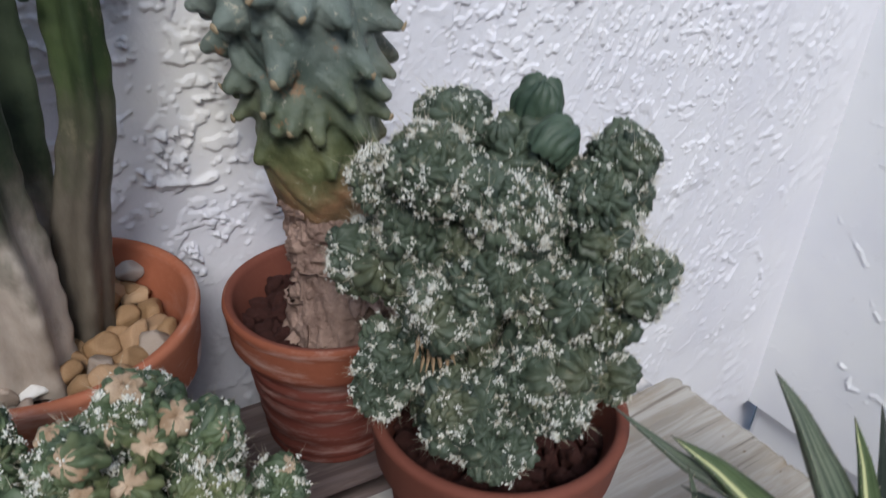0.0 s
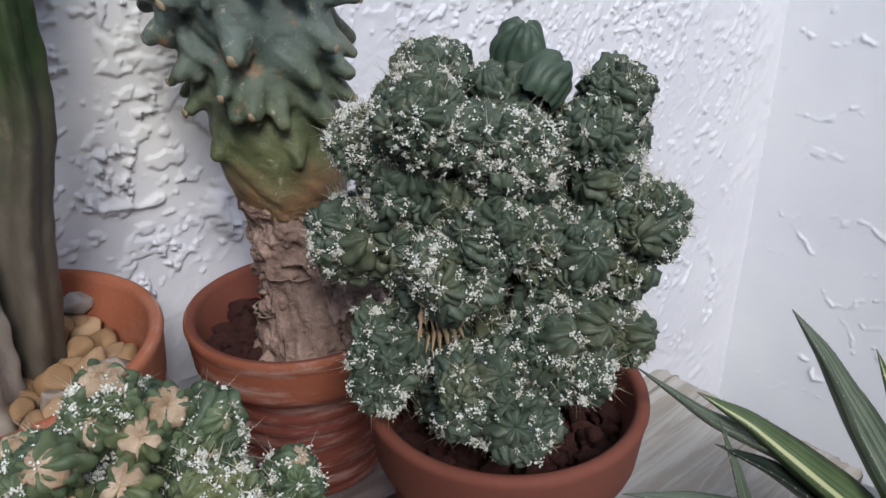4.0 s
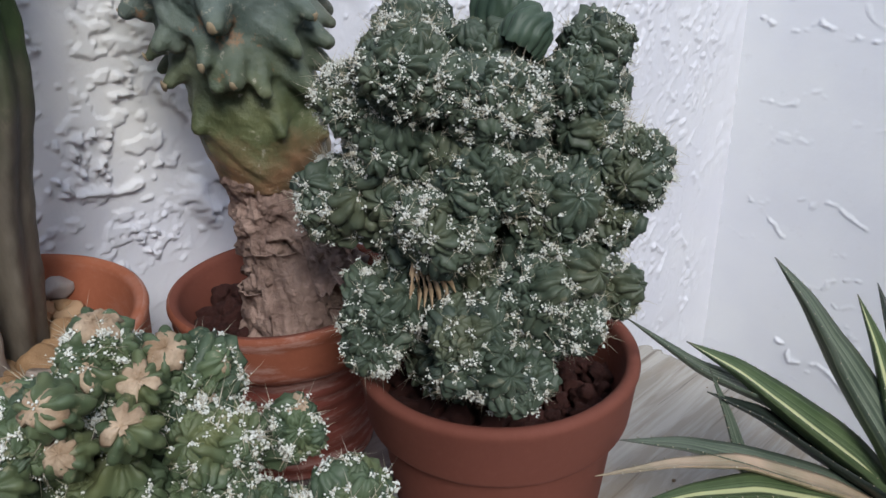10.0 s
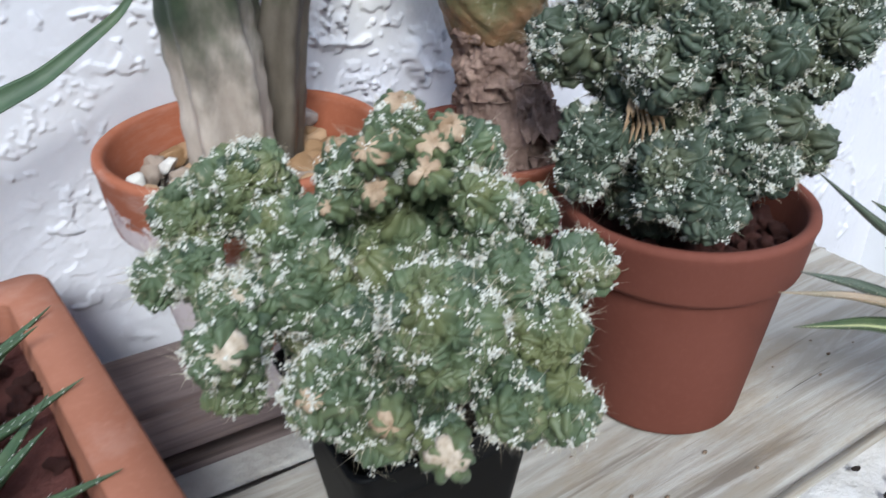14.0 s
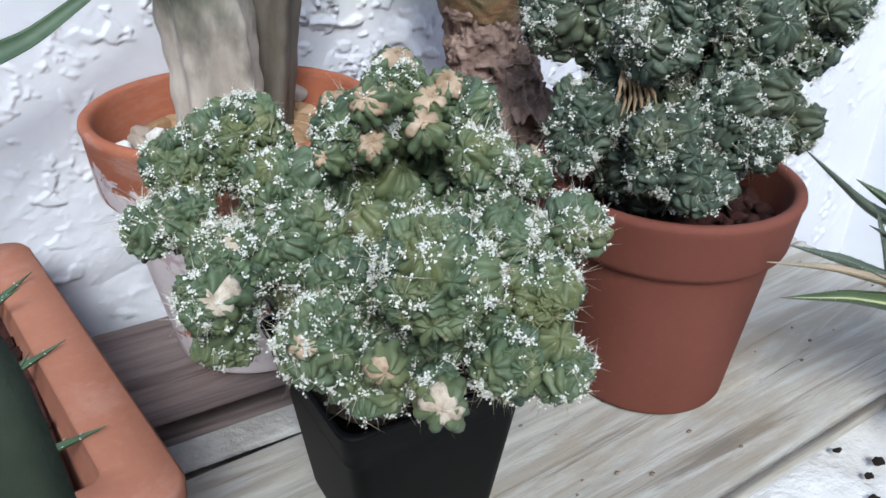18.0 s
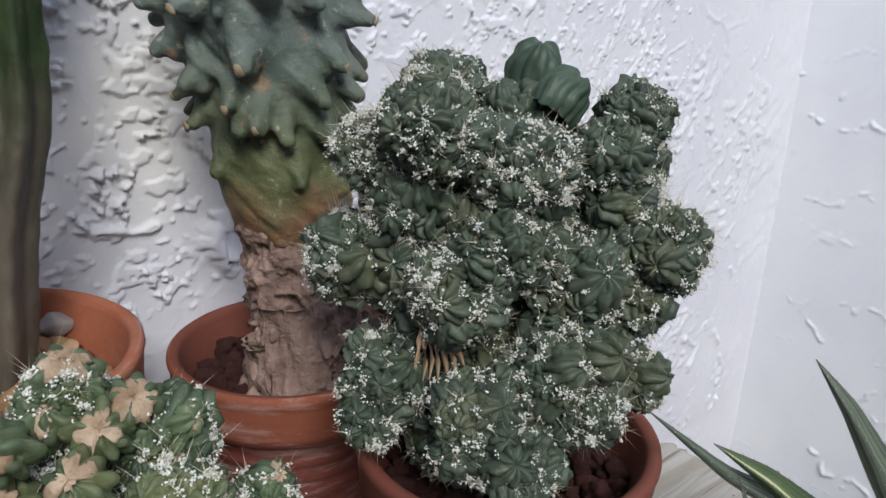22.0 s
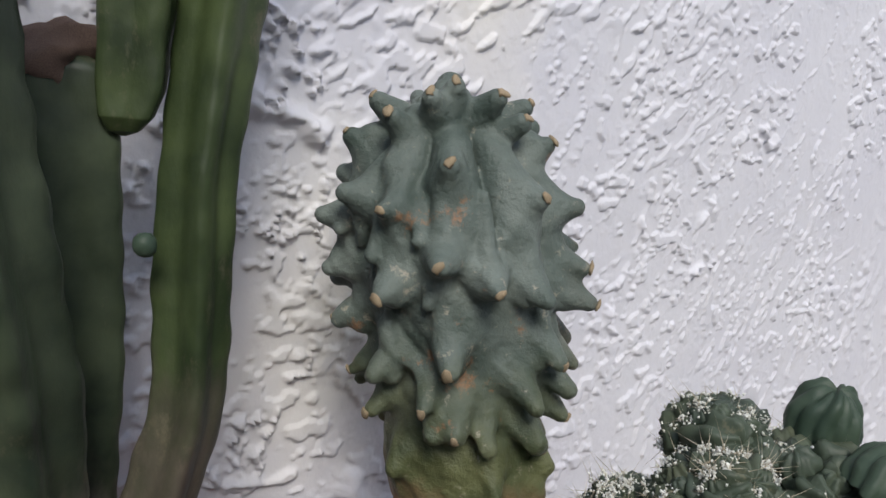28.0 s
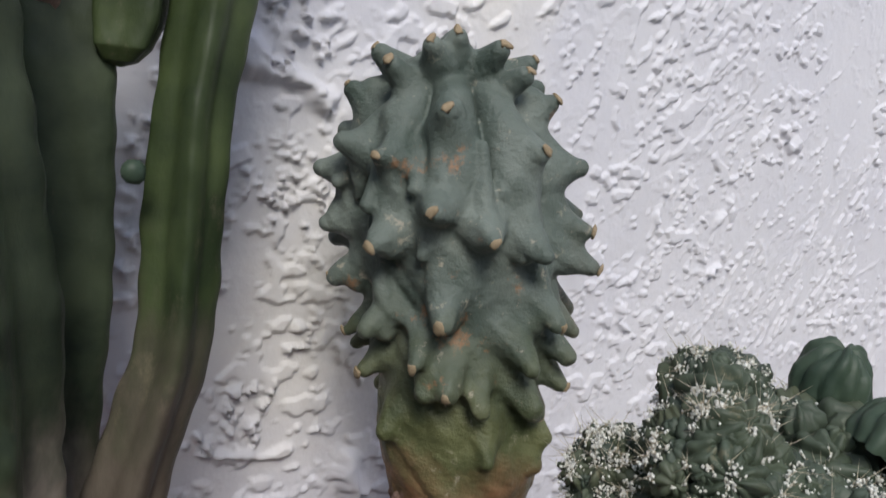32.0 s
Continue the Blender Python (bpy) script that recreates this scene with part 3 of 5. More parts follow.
def wall_sheet(name, x0, x1, z0, z1, step, seed, crumbs, features=()):
    """Relief skin in local x, z; y is out of the wall."""
    xs, zs = np.arange(x0, x1 + step / 2, step), np.arange(z0, z1 + step / 2, step)
    X, Z = np.meshgrid(xs, zs)
    h = np.maximum(crumb_field(xs, zs, crumbs), knocked_down(X, Z) if name == "wall_back" else 0) + 0.004 * (fbm(X * 5, Z * 5, seed + 21, 2) - 0.5)
    h = h + 0.0007 * fbm(X * 38, Z * 30, seed + 31, 3) * smooth(fbm(X * 9, Z * 9, seed + 33, 2), 0.4, 0.65)
    wx, wz = 0.016 * (fbm(X * 45, Z * 45, 83, 3) - 0.5), 0.016 * (fbm(X * 45, Z * 45, 87, 3) - 0.5)
    for pts, w, k in features:
        ridge(h, X + wx, Z + wz, xs, zs, pts, w, k)
    edge = np.minimum.reduce([X - x0, x1 - X, Z - z0, z1 - Z])
    h = h * smooth(edge, 0.0, 0.03)
    return X, Z, h


back = thing("wall_back", (0, 0, 0), "white stucco wall with rough knocked-down plaster", "wall", kind="structure")
WALL_RUNS = [
    ([(0.244, 0.272), (0.262, 0.288), (0.283, 0.303), (0.297, 0.3)], 0.0022, 0.005),
    ([(0.205, 0.375), (0.2, 0.33), (0.19, 0.3), (0.176, 0.262), (0.2, 0.25)], 0.0024, 0.0045),
    ([(0.44, 0.45), (0.41, 0.36), (0.372, 0.2)], 0.0011, 0.0028),
    ([(0.33, 0.52), (0.325, 0.47)], 0.0012, 0.003),
    ([(0.318, 0.43), (0.296, 0.38), (0.28, 0.37)], 0.0013, 0.0028),
    ([(0.47, 0.34), (0.43, 0.2), (0.4, 0.1)], 0.0011, 0.0022),
    ([(0.3, 0.38), (0.28, 0.35), (0.27, 0.34)], 0.003, 0.004),
    ([(0.33, 0.42), (0.345, 0.4), (0.36, 0.41)], 0.003, 0.004),
    ([(-0.04, 0.185), (-0.028, 0.168)], 0.007, 0.011),
    ([(-0.13, 0.42), (-0.1, 0.41), (-0.075, 0.397)], 0.006, 0.008),
    ([(-0.075, 0.2), (-0.12, 0.205), (-0.15, 0.2)], 0.003, 0.004),
    ([(-0.05, 0.26), (-0.064, 0.2)], 0.0012, 0.0025),
]
rng = random.Random(71)
CRUMBS = plaster_crumbs(rng, -0.37, 0.62, -0.01, 0.6, 60, 160, 0.75, lambda x, z: 0.3 + 0.7 * (z > 0.2) * (x < 0.45))
CRUMBS += plaster_crumbs(rng, 0.06, 0.36, 0.2, 0.5, 40, 80, 0.9)
CRUMBS += plaster_crumbs(rng, 0.36, 0.6, 0.0, 0.5, 14, 90, 0.7)
WALL_RUNS += wavy_runs(rng, 12, 0.2, 0.6, 0.02, 0.5)
CRUMBS += plaster_crumbs(rng, -0.24, -0.05, 0.1, 0.41, 10, 260, 0.9, lambda x, z: 0.35 + 0.65 * (x < -0.09 + 0.3 * (z - 0.25)))
CRUMBS += plaster_crumbs(rng, 0.3, 0.8, -0.3, 0.35, 40, 200, 0.85)
WALL_RUNS += wavy_runs(rng, 16, 0.3, 0.8, -0.25, 0.3)
WALL_RUNS += [([(0.485, 0.48), (0.477, 0.404), (0.465, 0.29), (0.452, 0.175)], 0.001, 0.0026), ([(0.58, 0.31), (0.564, 0.261), (0.53, 0.165), (0.498, 0.08), (0.48, 0.02)], 0.0012, 0.003),
              ([(0.7, -0.1), (0.735, -0.16), (0.74, -0.23)], 0.004, 0.005), ([(0.62, -0.08), (0.655, -0.115), (0.645, -0.14)], 0.004, 0.004)]
for step, x0, x1, z0, z1, sink in ((0.0055, -0.75, CORNER_X + 0.035, -0.45, 0.7, 0.0), (0.0024, -0.37, 0.815, -0.32, 0.6, 0.006), (0.0013, -0.42, 0.57, 0.02, 0.61, 0.005)):
    X, Z, h = wall_sheet("wall_back", x0, x1, z0, z1, step, 3, CRUMBS, WALL_RUNS)
    edge = smooth(np.minimum.reduce([X - x0, x1 - X, Z - z0, z1 - Z]), 0.0, 0.13 if step > 0.002 else 0.04)
    h = h - sink * (1 - edge) - (0.0045 if not sink else 0.002 if step > 0.002 else 0)
    v = np.stack([X, WALL_Y - h, Z], -1).reshape(-1, 3)
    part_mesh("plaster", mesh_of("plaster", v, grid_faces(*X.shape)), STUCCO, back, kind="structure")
bm = rounded_box((4.2, 0.2, 3.2), 0.01)
bmesh.ops.translate(bm, verts=bm.verts, vec=(-1.2, WALL_Y + 0.122, GROUND_Z + 1.6))
part("masonry", bm, STUCCO, back, smooth=False)

side = thing("wall_side", (0, 0, 0), "white stucco return wall with fine cracks, its lit tone in the colour", "wall", kind="structure")
SIDE_RUNS = [(pts, 0.7 * w, 0.8 * k) for pts, w, k in wavy_runs(rng, 26, -0.25, 0.25, -0.35, 0.45)] + [
    ([(0.24, 0.203), (0.2, 0.188), (0.16, 0.2), (0.116, 0.182), (0.06, 0.186)], 0.0014, 0.0022),
    ([(0.225, 0.088), (0.19, 0.088), (0.175, 0.1), (0.144, 0.11)], 0.0012, 0.0018),
    ([(0.238, -0.044), (0.21, -0.07), (0.167, -0.107)], 0.0012, 0.0022),
    ([(0.165, -0.025), (0.13, -0.05), (0.1, -0.04), (0.05, -0.07)], 0.0013, 0.002),
    ([(0.14, -0.16), (0.113, -0.179), (0.08, -0.16), (0.044, -0.143)], 0.0015, 0.0022),
    ([(0.16, -0.27), (0.12, -0.31), (0.08, -0.3), (0.03, -0.33)], 0.003, 0.003)]
X, Z, h = wall_sheet("wall_side", -0.5, WALL_Y + 0.035, -0.45, 0.72, 0.0024, 23, plaster_crumbs(rng, -0.3, 0.29, -0.4, 0.6, 8, 50, 0.8), SIDE_RUNS)
v = np.stack([CORNER_X - h, X, Z], -1).reshape(-1, 3)
part_mesh("plaster", mesh_of("plaster", v, grid_faces(*X.shape)), STUCCO_LIT, side, kind="structure")
bm = rounded_box((0.2, 2.6, 3.2), 0.01)
bmesh.ops.translate(bm, verts=bm.verts, vec=(CORNER_X + 0.125, WALL_Y - 1.3, GROUND_Z + 1.6))
part("masonry", bm, STUCCO_LIT, side, smooth=False)

# unseen walls, added only to cut low skylight on the pot fronts
for name, size, at in (("skylight_block_front", (5.2, 0.15, 1.9), (-1.2, -1.9, GROUND_Z + 0.95)), ("skylight_block_left", (0.15, 2.4, 1.9), (-1.9, -0.7, GROUND_Z + 0.95))):
    bm = rounded_box(size, 0.01)
    bmesh.ops.translate(bm, verts=bm.verts, vec=at)
    tagged(part(name, bm, GROUND_M, None, smooth=False), "unseen plain grey wall added to cut low skylight", "wall", kind="structure")

bm = bmesh.new()
bmesh.ops.create_grid(bm, x_segments=40, y_segments=40, size=30)
for vert in bm.verts:
    vert.co.z = GROUND_Z + 0.01 * noise.noise(vert.co * 0.8)
tagged(part("ground", bm, GROUND_M, None), "grey concrete ground", "ground", kind="structure")


def board(name, x0, x1, y0, y1, z_top, thick, turn, material, label, seed, cracks):
    """A plank with cupped faces, worn edges and splits along the grain."""
    nx, ny = 160, 56
    L, W = x1 - x0, y1 - y0
    u, w = np.linspace(0, 1, nx), np.linspace(0, 1, ny)
    U, V = np.meshgrid(u, w, indexing="ij")
    px, py = (U - 0.5) * L, (V - 0.5) * W
    e = np.minimum(V, 1 - V) * W
    ex = np.minimum(U, 1 - U) * L
    top = -0.0025 * np.exp(-((e / 0.002) ** 2)) - 0.002 * np.exp(-((ex / 0.003) ** 2))
    top = top + 0.0012 * (fbm(U * L * 7, V * W * 180, seed, 2) - 0.5)
    for c, depth in cracks:
        d = (V - c - 0.012 * (lattice_noise(U * 5, U * 0, seed + 3) - 0.5)) * W
        top = top - depth * np.exp(-((d / 0.0012) ** 2)) * smooth(lattice_noise(U * 4, U * 0 + c * 9, seed + 4), 0.25, 0.5)
    jag = 0.004 * (lattice_noise(V * W * 300, V * 0, seed + 6) - 0.5)
    px = px + np.where(U > 0.99, jag, 0)
    a = np.stack([px, py, top], -1).reshape(-1, 3)
    b = np.stack([px, py, np.full_like(px, -thick)], -1).reshape(-1, 3)
    f = grid_faces(nx, ny)
    n = nx * ny
    ring = np.concatenate([np.arange(ny), np.arange(1, nx) * ny + ny - 1, (nx - 1) * ny + np.arange(ny - 2, -1, -1), np.arange(nx - 2, 0, -1) * ny])
    ring2 = np.roll(ring, -1)
    sides = np.stack([ring, ring2, ring2 + n, ring + n], -1)
    me = mesh_of(name, np.concatenate([a, b]), np.concatenate([f[:, ::-1], f + n, sides[:, ::-1]]))
    ob = part_mesh(name, me, material, None, smooth=False)
    ob.location = ((x0 + x1) / 2, (y0 + y1) / 2, z_top)
    ob.rotation_euler = (0, 0, radians(turn))
    return tagged(ob, label, "board", "boards of the bench")


board("plank", -0.72, 0.268, -0.107, 0.073, 0.0, 0.0195, -0.8, PLANK_M, "pale weathered plank with grey grain under the pots", 11, [(0.3, 0.003), (0.55, 0.002), (0.8, 0.003)])
board("batten", -0.9, 0.13, 0.092, 0.215, -0.006, 0.0135, -4.0, BATTEN_M, "pale flaking batten under the dark board", 41, [])
board("plank", -0.9, 0.14, 0.117, 0.235, 0.0145, 0.0205, -4.0, BOARD_M, "dark purplish weathered board along the wall", 31, [(0.35, 0.004), (0.68, 0.003)])

# flaking ledge that carries the boards
nx, ny = 150, 60
U, V = np.meshgrid(np.linspace(-0.95, 0.262, nx), np.linspace(-0.34, 0.252, ny), indexing="ij")
T = -0.0195 - 0.0035 * smooth(fbm(U * 22, V * 22, 61, 3), 0.45, 0.6) - 0.002 * fbm(U * 80, V * 80, 67, 2)
a = np.stack([U, V, T], -1).reshape(-1, 3)
b = np.stack([U, V, np.full_like(U, GROUND_Z)], -1).reshape(-1, 3)
f = grid_faces(nx, ny)
ring = np.concatenate([np.arange(ny), np.arange(1, nx) * ny + ny - 1, (nx - 1) * ny + np.arange(ny - 2, -1, -1), np.arange(nx - 2, 0, -1) * ny])
ring2 = np.roll(ring, -1)
n = nx * ny
me = mesh_of("ledge", np.concatenate([a, b]), np.concatenate([f[:, ::-1], f + n, np.stack([ring, ring2, ring2 + n, ring + n], -1)[:, ::-1]]))
tagged(part_mesh("ledge", me, LEDGE_M, None, smooth=False), "white painted masonry ledge with flaking paint", "ledge", kind="structure")


# ---- pots ----
def flower_pot(at, rim_r, height, foot_r, material, label, band=0.036, ridges=0, seg=96, inner_clay=None):
    pot = thing("flower_pot", at, label, "plant pot", "clay pots on the boards")
    k = (rim_r - 0.006 - foot_r) / height
    body_r = lambda z: foot_r + k * z
    zb = height - band
    prof = [(0.0, 0.001), (foot_r * 0.94, 0.001), (foot_r, 0.003)]
    steps = 40
    for i in range(steps + 1):
        z = 0.004 + (zb - 0.006) * i / steps
        wob = 0.0007 * math.sin(z * ridges + 2 * math.sin(z * 90)) if ridges else 0.0
        prof.append((body_r(z) + wob, z))
    prof += [(rim_r - 0.007, zb - 0.0015), (rim_r - 0.0045, zb + 0.001), (rim_r - 0.0038, zb + 0.003)]
    if ridges:
        for i in range(8):
            z = zb + 0.004 + (band - 0.012) * i / 7
            prof.append((rim_r - 0.0035 + 0.0022 * (z - zb) / band + 0.0007 * math.sin(z * 900), z))
    prof += [(rim_r - 0.001, height - 0.007), (rim_r, height - 0.004), (rim_r - 0.0005, height - 0.0015), (rim_r - 0.0025, height), (rim_r - 0.0055, height - 0.0002),
             (rim_r - 0.0075, height - 0.002), (rim_r - 0.0082, height - 0.006)]
    cut, turn = steps + 4, len(prof)
    inner = lambda z: body_r(z) - 0.006
    for z in (zb, zb * 0.7, zb * 0.3, 0.008):
        prof.append((inner(z), z))
    prof.append((0.0, 0.008))
    lathe("body", prof[:cut + 1], material, pot, seg=seg, wobble=0.003)
    lathe("rim", prof[cut:turn], material, pot, seg=seg, wobble=0.003, inside=inner_clay or CLAY, inside_from=turn - cut - 4)
    lathe("lining", prof[turn - 1:], inner_clay or CLAY, pot, seg=seg, wobble=0.003)
    return pot


def fill(pot_at, radius, z, material, name="soil", label="", category="soil"):
    """Soil disc that a pot holds, a thing of its own."""
    n, m = 14, 48
    rr = np.linspace(0, 1, n)
    th = np.linspace(0, 2 * math.pi, m, endpoint=False)
    Rr, Th = np.meshgrid(rr, th, indexing="ij")
    x, y = radius * Rr * np.cos(Th), radius * Rr * np.sin(Th)
    zz = z + 0.006 * (fbm(x * 90 + 50, y * 90 + 50, 5, 2) - 0.5) - 0.002 * Rr
    me = mesh_of(name, np.stack([x, y, zz], -1).reshape(-1, 3), grid_faces(n, m, True))
    ob = part_mesh(name, me, material)
    ob.location = pot_at
    return tagged(ob, label, category)


P1, P2, P3 = (-0.0015, -0.001, 0.0), (-0.031, 0.162, 0.0145), (-0.212, 0.171, 0.0145)
flower_pot(P1, 0.0768, 0.1495, 0.053, CLAY, "clean terracotta flower pot with a plain band on the pale plank")
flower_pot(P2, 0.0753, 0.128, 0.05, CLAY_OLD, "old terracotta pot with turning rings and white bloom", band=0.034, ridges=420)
flower_pot(P3, 0.0895, 0.168, 0.056, CLAY_PEEL, "large terracotta pot with peeling white paint", band=0.045, inner_clay=CLAY_IN)
lava = [with_mat(rock_mesh("lava", 10 + k, (1, 0.85, 0.8), 0.6, 3, 0.7), LAVA) for k in range(5)]
rng = random.Random(4)
soil1 = fill(P1, 0.066, 0.118, LAVA, "lava_gravel", "dark red lava gravel filling a flower pot", "gravel")
scatter("lava_rock", lava, soil1, disc_spots(rng, 0.064, 0.0125, 0.122), 0.0075, rng)
soil2 = fill(P2, 0.063, 0.1, LAVA, "lava_gravel", "dark red lava gravel filling a flower pot", "gravel")
scatter("lava_rock", lava, soil2, disc_spots(rng, 0.061, 0.0125, 0.104, hole=0.03), 0.0075, rng)
soil3 = fill(P3, 0.07, 0.135, SOIL, "pebble_bed", "tan and white river pebbles round column cacti", "pebbles")
river = [with_mat(rock_mesh("pebble", 30 + k, (1, 0.85, 0.75), 0.22, 3, 0.58), mm) for k, mm in enumerate((PEBBLE, PEBBLE_O, PEBBLE_O, PEBBLE, PEBBLE_W, PEBBLE_O, PEBBLE, PEBBLE_O))]
bed = disc_spots(rng, 0.07, 0.0175, 0.14)
scatter("pebble", river, soil3, [p for p in bed if p[0] + 0.4 * p[1] > -0.012], 0.0125, rng)
scatter("pebble", [river[4], river[0], with_mat(rock_mesh("pebble", 47, (1, 0.8, 0.7), 0.22, 3, 0.6), PERLITE)], soil3, [p for p in bed if p[0] + 0.4 * p[1] <= -0.012], 0.0115, rng)
grey = new("pebble", with_mat(rock_mesh("pebble", 51, (1, 0.9, 0.75), 0.2, 3, 0.75), PEBBLE_G))
grey.parent, grey.location, grey.scale = soil3, (0.06, 0.046, 0.152), (0.0105,) * 3


# ---- lumpy cacti ----
def lobe_radius(T, P, ribs, seed, deep):
    """Radius of a ribbed dome at bearing T and angle P from its axis: plump ribs, sharp creases, low shoulders."""
    sway = T + 0.1 * np.sin(P * 4 + seed * 3)
    rib = np.abs(np.sin(sway * ribs / 2)) ** 0.55
    which = np.floor(sway * ribs / (2 * math.pi))
    knob = 0.5 + 0.5 * np.cos(P * 8.5 + 2.1 * which + seed)
    uneven = 1 + 0.2 * np.sin(which * 2.7 + seed)
    r = (1 - deep) + 0.25 * deep * np.cos(np.clip(P, 0, 1.57)) ** 2 + (deep * rib + 0.48 * deep * knob * rib) * np.sin(np.clip(P, 0, 1.57)) ** 0.8 * uneven
    return r * (1 + 0.12 * np.sin(T + seed) * np.sin(P) + 0.08 * np.sin(3 * T + 5 * seed) * np.sin(2 * P + seed))


def lobe_point(T, P, ribs, seed, deep):
    r = lobe_radius(T, P, ribs, seed, deep)
    return np.stack([r * np.sin(P) * np.cos(T), r * np.sin(P) * np.sin(T), r * np.cos(P) - 0.1 * np.exp(-((P / 0.25) ** 2))], -1)


def lobe_mesh(name, ribs, seed, per=6, rings=12, deep=0.4):
    """Ribbed dome, one unit in radius, its axis along z."""
    T, P = np.meshgrid(np.linspace(0, 2 * math.pi, ribs * per, endpoint=False), np.linspace(0.04, 2.15, rings), indexing="xy")
    me = mesh_of(name, lobe_point(T, P, ribs, seed, deep).reshape(-1, 3), grid_faces(rings, ribs * per, True))
    me.polygons.foreach_set("use_smooth", np.ones(len(me.polygons), bool))
    return me


def frame_z(d, spin):
    d = Vector(d).normalized()
    return d.to_track_quat("Z", "Y").to_matrix().to_4x4() @ Matrix.Rotation(spin, 4, "Z")


def grains(rs, at, size):
    """Small eight-sided grains of wool at many places."""
    base = np.array([(1, 0, 0), (-1, 0, 0), (0, 1, 0), (0, -1, 0), (0, 0, 1), (0, 0, -1)], float)
    tri = np.array([(0, 2, 4), (2, 1, 4), (1, 3, 4), (3, 0, 4), (2, 0, 5), (1, 2, 5), (3, 1, 5), (0, 3, 5)])
    n = len(at)
    turn = np.linalg.qr(rs.normal(size=(n, 3, 3)))[0]
    v = np.einsum("nij,kj->nki", turn, base) * (size[:, None, None] * rs.uniform(0.5, 1.5, (n, 6, 1)))
    return (v + at[:, None]).reshape(-1, 3), (tri[None] + 6 * np.arange(n)[:, None, None]).reshape(-1, 3)


def needles(at, d, length, r):
    """Three-sided needles from many places."""
    d = d / np.linalg.norm(d, axis=1)[:, None]
    s = np.cross(d, np.array((0.31, 0.52, 0.79)))
    s = s / np.linalg.norm(s, axis=1)[:, None] * r
    u = np.cross(d, s)
    v = np.stack([at + s, at - 0.5 * s + 0.87 * u, at - 0.5 * s - 0.87 * u, at + d * length[:, None]], 1)
    tri = np.array([(0, 1, 3), (1, 2, 3), (2, 0, 3)])
    return v.reshape(-1, 3), (tri[None] + 4 * np.arange(len(at))[:, None, None]).reshape(-1, 3)


def spine(rng, at, d, length, r):
    d = Vector(d).normalized()
    s = d.cross(Vector((0.3, 0.5, 0.8))).normalized() * r
    u = d.cross(s)
    a = Vector(at)
    vs = [a + s, a - 0.5 * s + 0.87 * u, a - 0.5 * s - 0.87 * u, a + d * length]
    return np.array([tuple(v) for v in vs]), np.array([(0, 1, 3), (1, 2, 3), (2, 0, 3)])


